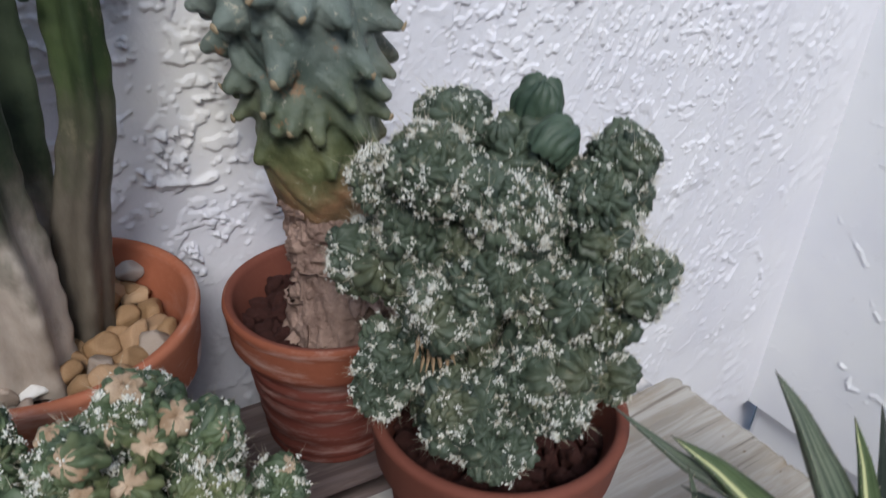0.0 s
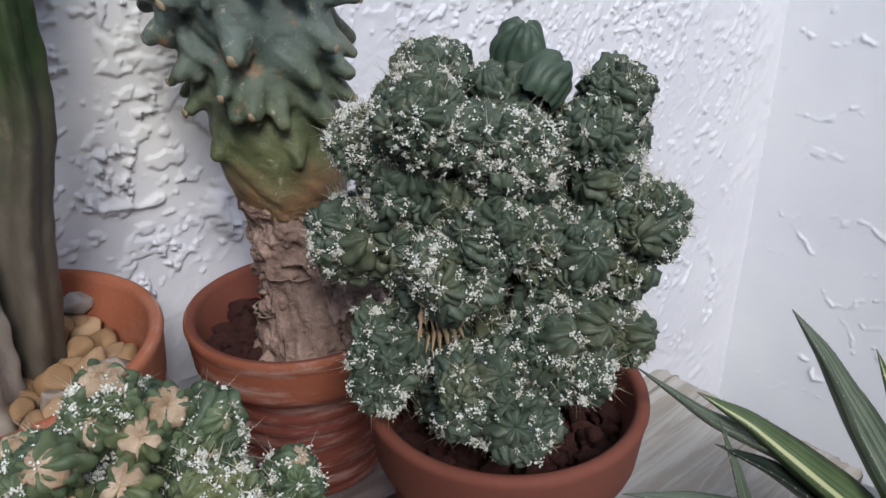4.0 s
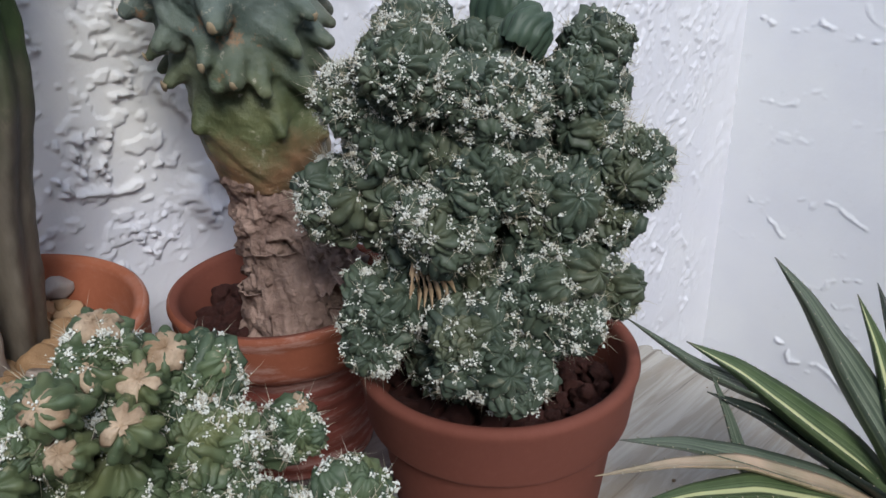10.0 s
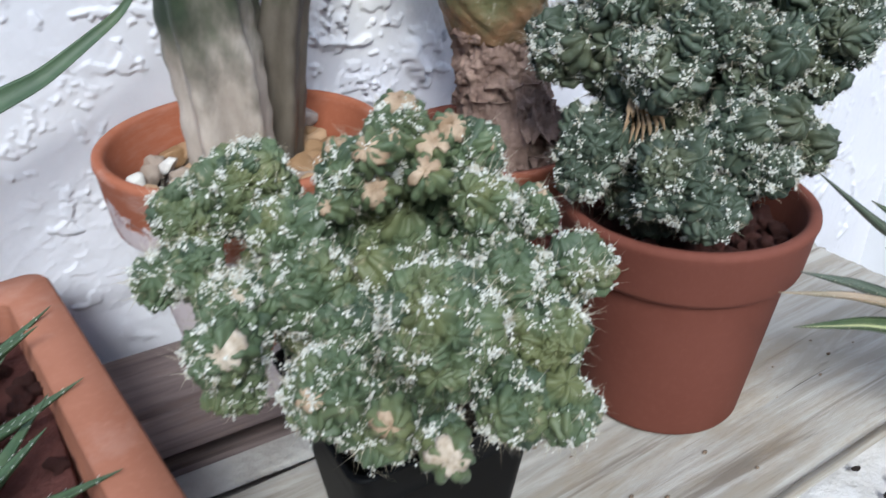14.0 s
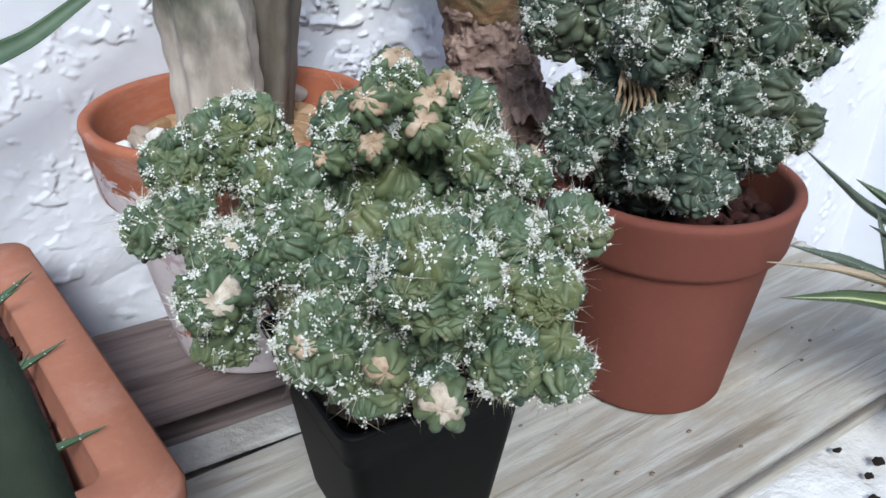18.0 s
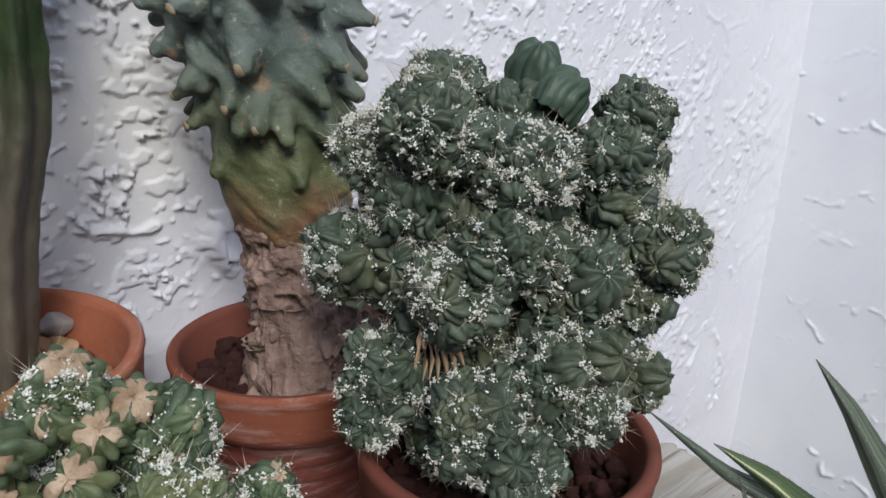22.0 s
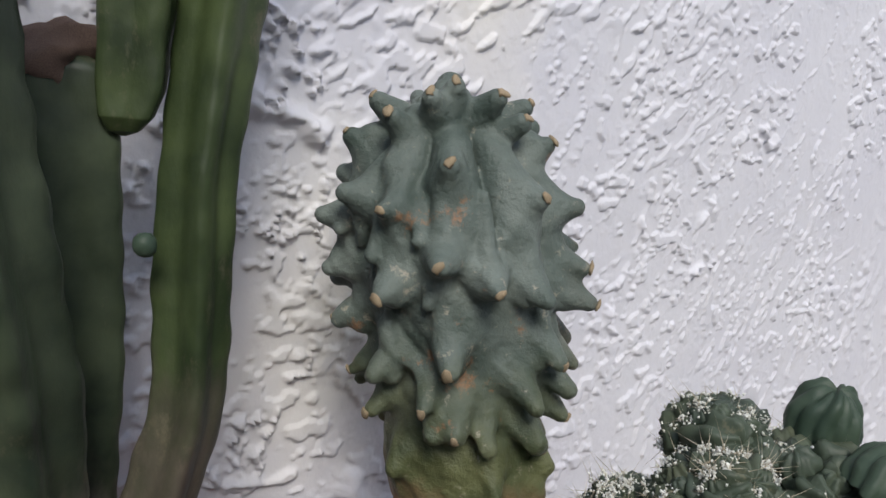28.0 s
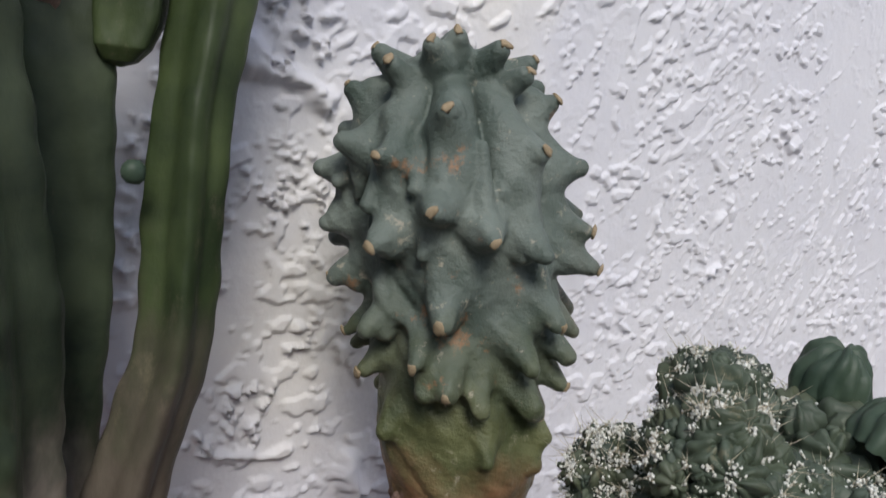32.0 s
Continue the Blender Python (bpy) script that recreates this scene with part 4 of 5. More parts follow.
def lumpy_cactus(name, at, lumps, inner, label, skin, woolly, seed, low_cut, crowned=(), scale=1.0):
    """Monstrose cactus: lumps that bud all over into ribbed lobes, woolly and bristly on their rib crests.
    lumps and inner: (x, y, z, outer radius); crowned: lobes set by hand (place, axis, radius)."""
    rng, rs = random.Random(seed), np.random.RandomState(seed)
    plant = thing(name, at, label, "cactus")
    kinds = ((8, 0.3), (9, 1.7), (10, 2.9), (7, 4.1), (9, 5.0))
    fine = [with_mat(lobe_mesh("lobe", k, s), skin) for k, s in kinds]
    coarse = [lobe_mesh("lobe", k, s, 4, 8) for k, s in kinds]
    coarse_v, coarse_f = [], []
    for me in coarse:
        co, ix = np.empty(len(me.vertices) * 3, np.float32), np.empty(len(me.loops), np.int32)
        me.vertices.foreach_get("co", co)
        me.loops.foreach_get("vertex_index", ix)
        coarse_v.append(co.reshape(-1, 3))
        coarse_f.append(ix.reshape(-1, 4))
        bpy.data.meshes.remove(me)
    bridges = []
    for i, a in enumerate(lumps):
        for b in lumps[:i]:
            a3, b3 = Vector(a[:3]), Vector(b[:3])
            if 0.9 * max(a[3], b[3]) < (a3 - b3).length < 0.95 * (a[3] + b[3]) + 0.006:
                c = a3.lerp(b3, 0.5)
                c = c + (Vector(inner[0][:3]) - c).normalized() * 0.005
                bridges.append((*c, 0.8 * min(a[3], b[3])))
    every = list(lumps) + bridges + list(inner)
    rough_n = len(every) - len(inner)
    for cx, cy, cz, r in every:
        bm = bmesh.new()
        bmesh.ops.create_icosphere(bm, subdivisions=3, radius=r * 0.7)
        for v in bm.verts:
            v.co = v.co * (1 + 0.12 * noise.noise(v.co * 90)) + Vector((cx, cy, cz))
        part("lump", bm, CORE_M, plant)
    centres, radii = np.array([c[:3] for c in every]), np.array([c[3] for c in every])
    mid = centres.mean(0)
    spots = [(Vector(p), Vector(d).normalized(), s) for p, d, s in crowned]
    taken_p, taken_s = [np.array(p) for p, d, s in crowned], [s for p, d, s in crowned]
    for size, close in ((0.0122, 0.62), (0.0095, 0.6), (0.0074, 0.58), (0.0058, 0.57), (0.0045, 0.57), (0.0035, 0.62)):
        size = size * scale
        for ci, (cx, cy, cz, R) in enumerate(every):
            big = ci >= rough_n
            if size > 0.78 * R or big and size < 0.006 * scale:
                continue
            c = np.array((cx, cy, cz))
            tries = int(10 * (R / size) ** 2) if not big else int(7 * (R / size) ** 2)
            for _ in range(min(tries, 420)):
                d = rs.normal(size=3) + (0.5 * (c - mid) / np.linalg.norm(c - mid) if not big else 0)
                d = d / np.linalg.norm(d)
                s = size * rs.uniform(0.82, 1.15)
                uneven = 1 + 0.2 * noise.noise(Vector(d) * 1.9 + Vector((ci * 3.1, seed, 0)))
                p = c + d * (R * uneven - s * rs.uniform(0.55, 1.05))
                if p[2] < low_cut:
                    continue
                gap = np.linalg.norm(centres - p, axis=1) - 0.7 * radii
                gap[ci] = 1
                if gap.min() < 0:
                    continue
                if taken_p and (np.linalg.norm(np.array(taken_p) - p, axis=1) < close * (s + np.array(taken_s))).any():
                    continue
                tilt = d + 0.28 * rs.normal(size=3) + np.array((0, 0, 0.18))
                spots.append((Vector(p), Vector(tilt).normalized(), s))
                taken_p.append(p)
                taken_s.append(s)
    near = sorted(range(len(spots)), key=lambda i: spots[i][1].dot(Vector((-0.6, -0.75, 0.3))) + 90 * spots[i][2], reverse=True)
    chosen = set(near[:298])
    rest, tufts, tuft_n = [], [], []
    for i, (p, d, s) in enumerate(spots):
        which = rng.randrange(5)
        ribs, phase = kinds[which]
        long_ = rng.uniform(0.9, 1.3)
        m = Matrix.Translation(p) @ frame_z(d, rng.uniform(0, 6.3)) @ Matrix.Diagonal((s, s, s * long_, 1))
        mm = np.array(m)
        if i in chosen:
            ob = new("lobe", fine[which])
            ob.parent, ob.matrix_basis = plant, m
        else:
            rest.append((coarse_v[which] @ mm[:3, :3].T + mm[:3, 3], coarse_f[which]))
        zone = noise.noise(p * 34 + Vector((seed, 0, 0)))
        wool = woolly * rng.choice((0.15, 0.5, 0.9, 1.5, 2.2)) * (1.5 if zone > 0.15 else 0.5 if zone < -0.1 else 1.0)
        if i < len(crowned):
            wool *= 0.4
        crest_T = (2 * np.arange(ribs) + 1) * math.pi / ribs
        for ph, odds in ((0.22, 0.8), (0.5, 0.4), (1.0, 0.34), (1.4, 0.2)):
            T = crest_T[rs.rand(ribs) < odds * wool]
            if not len(T):
                continue
            P = ph + rs.uniform(-0.09, 0.09, len(T))
            loc = lobe_point(T - 0.1 * np.sin(P * 4 + phase * 3), P, ribs, phase, 0.4) @ mm[:3, :3].T
            tufts.append(loc + mm[:3, 3])
            tuft_n.append(loc / np.linalg.norm(loc, axis=1)[:, None])
    tufts, tuft_n = np.concatenate(tufts), np.concatenate(tuft_n)
    k = rs.choice((3, 7, 13, 22), len(tufts), p=(0.3, 0.35, 0.23, 0.12))
    pick = np.repeat(np.arange(len(tufts)), k)
    spread = 0.00024 * np.sqrt(k)[pick][:, None]
    where = tufts[pick] + rs.normal(size=(len(pick), 3)) * spread
    where += 0.0002 * tuft_n[pick]
    v, f = grains(rs, where, rs.choice((0.00022, 0.00034, 0.00048, 0.00066), len(pick)))
    part_mesh("wool", mesh_of("wool", v, f), WOOL, plant, "tufts of white wool", kind="stuff", smooth=False)
    pick = np.repeat(np.arange(len(tufts)), rs.choice((0, 1, 2, 3), len(tufts), p=(0.25, 0.3, 0.25, 0.2)))
    d = tuft_n[pick] + 0.75 * rs.normal(size=(len(pick), 3))
    v, f = needles(tufts[pick], d, rs.choice((0.002, 0.0035, 0.005, 0.008, 0.012), len(pick), p=(0.2, 0.25, 0.25, 0.2, 0.1)), 0.00017)
    part_mesh("spine_fuzz", mesh_of("spine_fuzz", v, f), SPINE, plant, "fine straw-coloured spines", smooth=False, kind="stuff")
    if rest:
        v, f = join_arrays(rest)
        part_mesh("lobe_rest", mesh_of("lobe_rest", v, f), skin, plant, kind="stuff")
    return plant, spots


def scar_patch(rng, p, d, size):
    """A tan corky cap that follows the ribs of a lobe and frays between them."""
    ribs = rng.choice((5, 6, 7))
    k, rows_ = ribs * 8, 6
    m = Matrix.Translation(p) @ frame_z(d, rng.uniform(0, 6.3))
    seed = rng.uniform(0, 9)
    reach = [rng.choice((0.3, 0.6, 0.85, 1.1)) * rng.uniform(0.85, 1.15) for _ in range(ribs)]
    vs = []
    for j in range(rows_ + 1):
        for i in range(k):
            a = 2 * math.pi * i / k
            rib = abs(math.sin(a * ribs / 2)) ** 0.6
            edge = reach[int(i / 8)] * (0.74 + 0.26 * rib) + 0.26 * noise.noise(Vector((3 * math.cos(a), 3 * math.sin(a), seed))) + 0.16 * noise.noise(Vector((9 * math.cos(a), 9 * math.sin(a), seed)))
            ph = max(0.05, edge) * min(j, rows_ - 1) / (rows_ - 1)
            r = size * ((0.95 + 0.06 * rib * min(1, ph * 2)) + 0.1 * noise.noise(Vector((6 * ph, 2 * a, seed))) + 0.05 * noise.noise(Vector((17 * ph, 6 * a, seed)))) - (0.0022 if j == rows_ else 0)
            vs.append(m @ Vector((r * math.sin(ph) * math.cos(a), r * math.sin(ph) * math.sin(a), r * math.cos(ph) - 0.1 * size * math.exp(-((ph / 0.2) ** 2)))))
    return mesh_of("scar", np.array([tuple(v) for v in vs]), grid_faces(rows_ + 1, k, True))


# lump centres set back along camera rays, placed to fit its view
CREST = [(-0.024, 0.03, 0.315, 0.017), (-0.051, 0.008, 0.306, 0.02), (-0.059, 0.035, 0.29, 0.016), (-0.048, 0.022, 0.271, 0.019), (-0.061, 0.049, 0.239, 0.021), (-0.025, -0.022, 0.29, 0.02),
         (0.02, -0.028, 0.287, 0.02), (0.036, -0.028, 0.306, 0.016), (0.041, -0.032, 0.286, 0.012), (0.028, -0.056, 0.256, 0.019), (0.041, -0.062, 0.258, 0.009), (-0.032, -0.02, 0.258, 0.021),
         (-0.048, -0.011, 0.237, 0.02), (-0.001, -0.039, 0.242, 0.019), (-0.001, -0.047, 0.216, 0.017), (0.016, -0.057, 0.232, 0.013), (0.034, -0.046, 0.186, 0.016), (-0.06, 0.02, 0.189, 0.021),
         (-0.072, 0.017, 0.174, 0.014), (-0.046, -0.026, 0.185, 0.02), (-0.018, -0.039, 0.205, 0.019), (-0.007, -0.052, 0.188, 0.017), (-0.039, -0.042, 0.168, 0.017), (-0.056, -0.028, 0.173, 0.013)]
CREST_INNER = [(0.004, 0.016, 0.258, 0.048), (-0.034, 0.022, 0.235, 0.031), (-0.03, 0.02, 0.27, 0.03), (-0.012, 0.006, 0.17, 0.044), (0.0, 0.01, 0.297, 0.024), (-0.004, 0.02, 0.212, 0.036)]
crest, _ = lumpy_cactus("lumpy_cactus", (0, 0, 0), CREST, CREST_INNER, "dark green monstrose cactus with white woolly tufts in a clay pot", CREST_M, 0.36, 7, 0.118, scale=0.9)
# smooth fresh lobes at its crown
for (x, y, z), r, tall, tilt, spin in (((0.018, 0.015, 0.3205), 0.013, 1.35, 0.12, 0.5), ((0.005, -0.0135, 0.3145), 0.0118, 1.22, 0.75, 1.2)):
    ob = new("fresh_lobe", with_mat(lobe_mesh("fresh_lobe", 11, 0.8, 6, 14, 0.15), SMOOTH_M))
    ob.parent = crest
    ob.matrix_basis = Matrix.Translation((x, y, z)) @ Matrix.Rotation(spin, 4, "Z") @ Matrix.Rotation(tilt, 4, "X") @ Matrix.Diagonal((r, r, r * tall, 1))
rng = random.Random(12)
part_mesh("scar", scar_patch(rng, Vector((0.006, -0.008, 0.2985)), Vector((-0.6, -0.7, 0.5)).normalized(), 0.0062), PAPER, crest, "papery white scar")
for k in range(7):
    fan = (k - 3) / 3
    x0 = Vector((-0.051 + 0.003 * fan, 0.0 - 0.003 * fan, 0.2195 + rng.uniform(-0.002, 0.002)))
    x1 = x0 + Vector((-0.005 + 0.002 * fan, -0.007 - 0.002 * fan, -0.004))
    x2 = x1 + Vector((0.001 + 0.003 * fan + rng.uniform(-0.001, 0.001), -0.002 - 0.002 * fan, -rng.uniform(0.01, 0.019)))
    part_mesh("dry_root", mesh_of("dry_root", *tube([x0, x1, x1.lerp(x2, 0.5) + Vector((rng.uniform(-0.001, 0.001), -0.001, 0)), x2], [0.0013, 0.0014, 0.0012, 0.0003], 6)), ROOT, crest, "dry tan air root")

# square nursery pot and its paler cactus
NURSERY = (-0.209, -0.002, 0.0)
nursery = thing("nursery_pot", (-0.2045, -0.005, 0.0), "square black plastic nursery pot on the pale plank", "plant pot")


def square_loft(levels, parent, name, material, n=10):
    """Shell through rounded squares: (half side, corner radius, height)."""
    rings = []
    for a, r, z in levels:
        ring = []
        for cx, cy, a0 in ((1, 1, 0), (-1, 1, 90), (-1, -1, 180), (1, -1, 270)):
            for i in range(n):
                t = radians(a0 + 90 * i / (n - 1))
                ring.append((cx * (a - r) + r * math.cos(t), cy * (a - r) + r * math.sin(t), z))
        rings.append(ring)
    v = np.array(rings).reshape(-1, 3)
    return part_mesh(name, mesh_of(name, v, grid_faces(len(levels), 4 * n, True)), material, parent)


NURSERY_RINGS = [(0.001, 0.0005, 0.001), (0.0367, 0.008, 0.001), (0.0383, 0.009, 0.003), (0.0475, 0.009, 0.082), (0.0502, 0.009, 0.083), (0.0529, 0.009, 0.104),
                     (0.0545, 0.009, 0.1045), (0.0545, 0.009, 0.106), (0.0518, 0.0085, 0.1065), (0.0497, 0.008, 0.1), (0.036, 0.008, 0.02), (0.001, 0.0005, 0.02)]
for name, lo, hi in (("body", 0, 5), ("rim", 4, 10), ("lining", 9, 12)):
    square_loft(NURSERY_RINGS[lo:hi], nursery, name, BLACK)
nursery.rotation_euler = (0, 0, radians(-3))
soil4 = fill(NURSERY, 0.047, 0.095, SOIL, "potting_soil", "black potting soil with white perlite grains", "soil")
grain = [with_mat(rock_mesh("grain", 80 + k, (1, 0.9, 0.8), 0.3, 1), PERLITE) for k in range(3)]
rng = random.Random(9)
scatter("perlite_grain", grain, soil4, [(x, y, 0.0965) for x, y, z in disc_spots(rng, 0.048, 0.0085, 0.09) if rng.random() < 0.7], 0.0014, rng)
# lumps likewise placed along camera rays to fit the view
PALE_LUMPS = [(-0.05, 0.033, 0.212, 0.02), (-0.078, 0.032, 0.206, 0.015), (-0.097, 0.016, 0.19, 0.011), (-0.084, 0.009, 0.194, 0.011), (-0.075, -0.009, 0.181, 0.016), (-0.09, -0.027, 0.177, 0.012),
              (-0.085, -0.02, 0.153, 0.012), (-0.047, 0.001, 0.201, 0.015), (0.009, 0.001, 0.234, 0.014), (-0.017, -0.003, 0.222, 0.014), (0.034, -0.015, 0.222, 0.014), (0.026, -0.036, 0.21, 0.014),
              (0.058, -0.03, 0.194, 0.012), (-0.045, -0.017, 0.186, 0.017), (-0.039, -0.036, 0.174, 0.016), (-0.016, -0.067, 0.185, 0.023), (0.026, -0.052, 0.181, 0.017), (0.058, -0.065, 0.183, 0.014),
              (0.033, -0.073, 0.161, 0.017), (0.026, -0.096, 0.14, 0.014), (0.006, -0.086, 0.146, 0.015), (-0.059, -0.053, 0.162, 0.016), (-0.043, -0.065, 0.144, 0.014), (-0.03, -0.09, 0.15, 0.01)]
PALE_INNER = [(0.0, 0.0, 0.15, 0.052), (0.015, 0.015, 0.19, 0.036), (-0.035, 0.012, 0.175, 0.03), (0.01, -0.045, 0.158, 0.034)]
UP = (-0.35, -0.6, 0.72)
# scarred lobes: place, axis, radius
SCARRED = [((0.014, -0.018, 0.231), UP, 0.009), ((0.004, -0.005, 0.233), (-0.3, -0.4, 0.85), 0.009), ((0.002, -0.03, 0.226), UP, 0.009), ((-0.012, -0.017, 0.219), (-0.6, -0.6, 0.5), 0.008),
           ((-0.014, -0.018, 0.235), (-0.6, -0.4, 0.7), 0.009), ((0.024, -0.014, 0.235), (-0.1, -0.6, 0.8), 0.0085), ((0.01, 0.002, 0.241), (-0.1, -0.1, 1), 0.01), ((-0.03, -0.012, 0.214), (-0.7, -0.4, 0.6), 0.007),
           ((-0.075, -0.011, 0.186), (-0.45, -0.5, 0.7), 0.0095), ((-0.088, -0.03, 0.18), (-0.5, -0.8, 0.35), 0.0105), ((-0.034, -0.098, 0.152), (-0.5, -0.8, 0.3), 0.0095), ((-0.048, -0.082, 0.165), (-0.45, -0.9, 0.1), 0.008),
           ((0.06, -0.028, 0.2), (0.5, -0.6, 0.6), 0.0075)]
pale, spots = lumpy_cactus("lumpy_cactus", NURSERY, PALE_LUMPS, PALE_INNER, "green monstrose cactus with tan scars in a black pot", PALE_M, 0.26, 21, 0.1, SCARRED, 0.8)
rng = random.Random(33)
for k, (p, d, s) in enumerate(spots[:len(SCARRED)]):
    part_mesh("scar", scar_patch(rng, p, d, s * 1.05), PAPER if 7 < k < 11 else SCAR, pale, "papery pale scar" if 7 < k < 11 else "tan corky scar")
for p, d, s in spots[len(SCARRED):]:
    if d.z > 0 and d.y < 0.4 and s > 0.0055 and ((p - Vector((0.004, -0.02, 0.235))).length < 0.034 and rng.random() < 0.32 or rng.random() < 0.02):
        part_mesh("scar", scar_patch(rng, p, d, s * 1.05), SCAR, pale, "tan corky scar")

# ---- warty cactus in the old pot ----
warty = thing("warty_cactus", P2, "blue-green warty columnar cactus corked brown at its foot", "cactus")


def warty_axis(z):
    k = np.clip((z - 0.1) / 0.3, 0, 1.2)
    return 0.008 - 0.031 * k, -0.018 + 0.02 * k


def surface_net(F, origin, step):
    """Closed skin where the field changes sign."""
    n = np.array(F.shape)
    ins = F < 0
    mixed = np.zeros(n - 1, bool)
    first = ins[:-1, :-1, :-1]
    corner = [(i, j, k) for i in (0, 1) for j in (0, 1) for k in (0, 1)]
    for i, j, k in corner:
        mixed |= ins[i:n[0] - 1 + i, j:n[1] - 1 + j, k:n[2] - 1 + k] != first
    cells = np.argwhere(mixed)
    number = np.full(n - 1, -1)
    number[tuple(cells.T)] = np.arange(len(cells))
    total, count = np.zeros((len(cells), 3)), np.zeros((len(cells), 1))
    for p in corner:
        for ax_ in range(3):
            if p[ax_]:
                continue
            q = np.array(p)
            q[ax_] = 1
            f0, f1 = F[tuple((cells + p).T)], F[tuple((cells + q).T)]
            cut = (f0 < 0) != (f1 < 0)
            t = np.where(cut, f0 / np.where(cut, f0 - f1, 1), 0)
            at = cells + np.array(p, float)
            at[:, ax_] += t
            total += np.where(cut[:, None], at, 0)
            count += cut[:, None]
    v = origin + step * total / count
    faces = []
    for ax_ in range(3):
        u, w = (ax_ + 1) % 3, (ax_ + 2) % 3
        lo, hi = [slice(1, -1)] * 3, [slice(1, -1)] * 3
        lo[ax_], hi[ax_] = slice(0, -1), slice(1, None)
        e = np.argwhere(ins[tuple(lo)] != ins[tuple(hi)])
        g = e + 1
        g[:, ax_] -= 1
        way = ins[tuple(g.T)]
        quad = []
        for du, dw in ((0, 0), (-1, 0), (-1, -1), (0, -1)):
            c = g.copy()
            c[:, u] += du
            c[:, w] += dw
            quad.append(number[tuple(c.T)])
        quad = np.stack(quad, -1)
        quad = np.where(way[:, None], quad, quad[:, ::-1])
        faces.append(quad[(quad >= 0).all(1)])
    return v, np.concatenate(faces)


# bearings in degrees and heights in millimetres of tubercles placed to fit the camera's view
TUBERCLES = [(165, 404), (-141, 408), (-122, 413), (-85, 410), (-44, 407), (-43, 392), (-43, 367), (-44, 340), (-46, 325), (153, 388), (157, 354), (155, 330), (154, 307),
             (153, 283), (176, 271), (-44, 295), (-58, 287), (-72, 262), (-60, 248), (-66, 236), (-168, 399), (-72, 401), (-128, 383), (-78, 372), (178, 367), (-132, 347),
             (-158, 330), (-110, 338), (-86, 333), (-130, 303), (-143, 284), (-72, 304), (-128, 274), (-170, 292), (-87, 286), (-106, 242), (-157, 364)]
rng = random.Random(2)
stems = [(radians(a), z / 1000, True) for a, z in TUBERCLES]
for j, zj in enumerate((0.245, 0.272, 0.298, 0.324, 0.35, 0.376, 0.4)):
    for k in range(5):
        a = radians(-18 + 34 * k + 17 * (j % 2))
        if radians(-30) < a < radians(140):
            stems.append((a, zj + rng.uniform(-0.006, 0.006), False))
for k in range(5):
    stems.append((radians(-170 + 30 * k), rng.uniform(0.24, 0.275), True))
step = 0.00125
origin = np.array((-0.092, -0.082, 0.2))
shape = (132, 132, 180)
gx, gy, gz = (origin[k] + step * np.arange(shape[k]) for k in range(3))
GX, GY, GZ = np.meshgrid(gx, gy, gz, indexing="ij")
ax, ay = warty_axis(GZ)
prof = np.interp(gz, [0.2, 0.205, 0.223, 0.24, 0.262, 0.29, 0.33, 0.36, 0.38, 0.392, 0.4, 0.42], [0.0, 0.031, 0.0365, 0.038, 0.036, 0.0385, 0.0435, 0.0435, 0.038, 0.03, 0.016, -0.03])
rho, bear = np.hypot(GX - ax, GY - ay), np.arctan2(GY - ay, GX - ax)
F = 0.9 * (rho - prof)
F += 0.004 * (fbm(bear * 2.2 + 9, GZ * 55, 91, 2) - 0.5)
F -= 0.013 * (np.abs(np.sin(4.5 * bear + 3 * (GZ - 0.4) + 5.19)) ** 0.5 - 0.78) * smooth(GZ, 0.325, 0.365) * smooth(rho, 0.002, 0.018)


def soft_min(a, b, k):
    h = np.clip(0.5 + 0.5 * (b - a) / k, 0, 1)
    return b + (a - b) * h - k * h * (1 - h)


def add_cone(a, b, ra, rb, k):
    """Blend a round cone from a to b into the field."""
    pad = max(ra, rb) + 3 * k
    lo = np.clip(((np.minimum(a, b) - pad - origin) / step).astype(int), 0, None)
    hi = np.minimum(((np.maximum(a, b) + pad - origin) / step).astype(int) + 2, shape)
    box = tuple(slice(i, j) for i, j in zip(lo, hi))
    p = np.stack([GX[box], GY[box], GZ[box]], -1) - a
    ba = b - a
    t = np.clip(p @ ba / (ba @ ba), 0, 1)
    d = np.linalg.norm(p - t[..., None] * ba, axis=-1) - (ra + (rb - ra) * t)
    F[box] = soft_min(F[box], d, k)


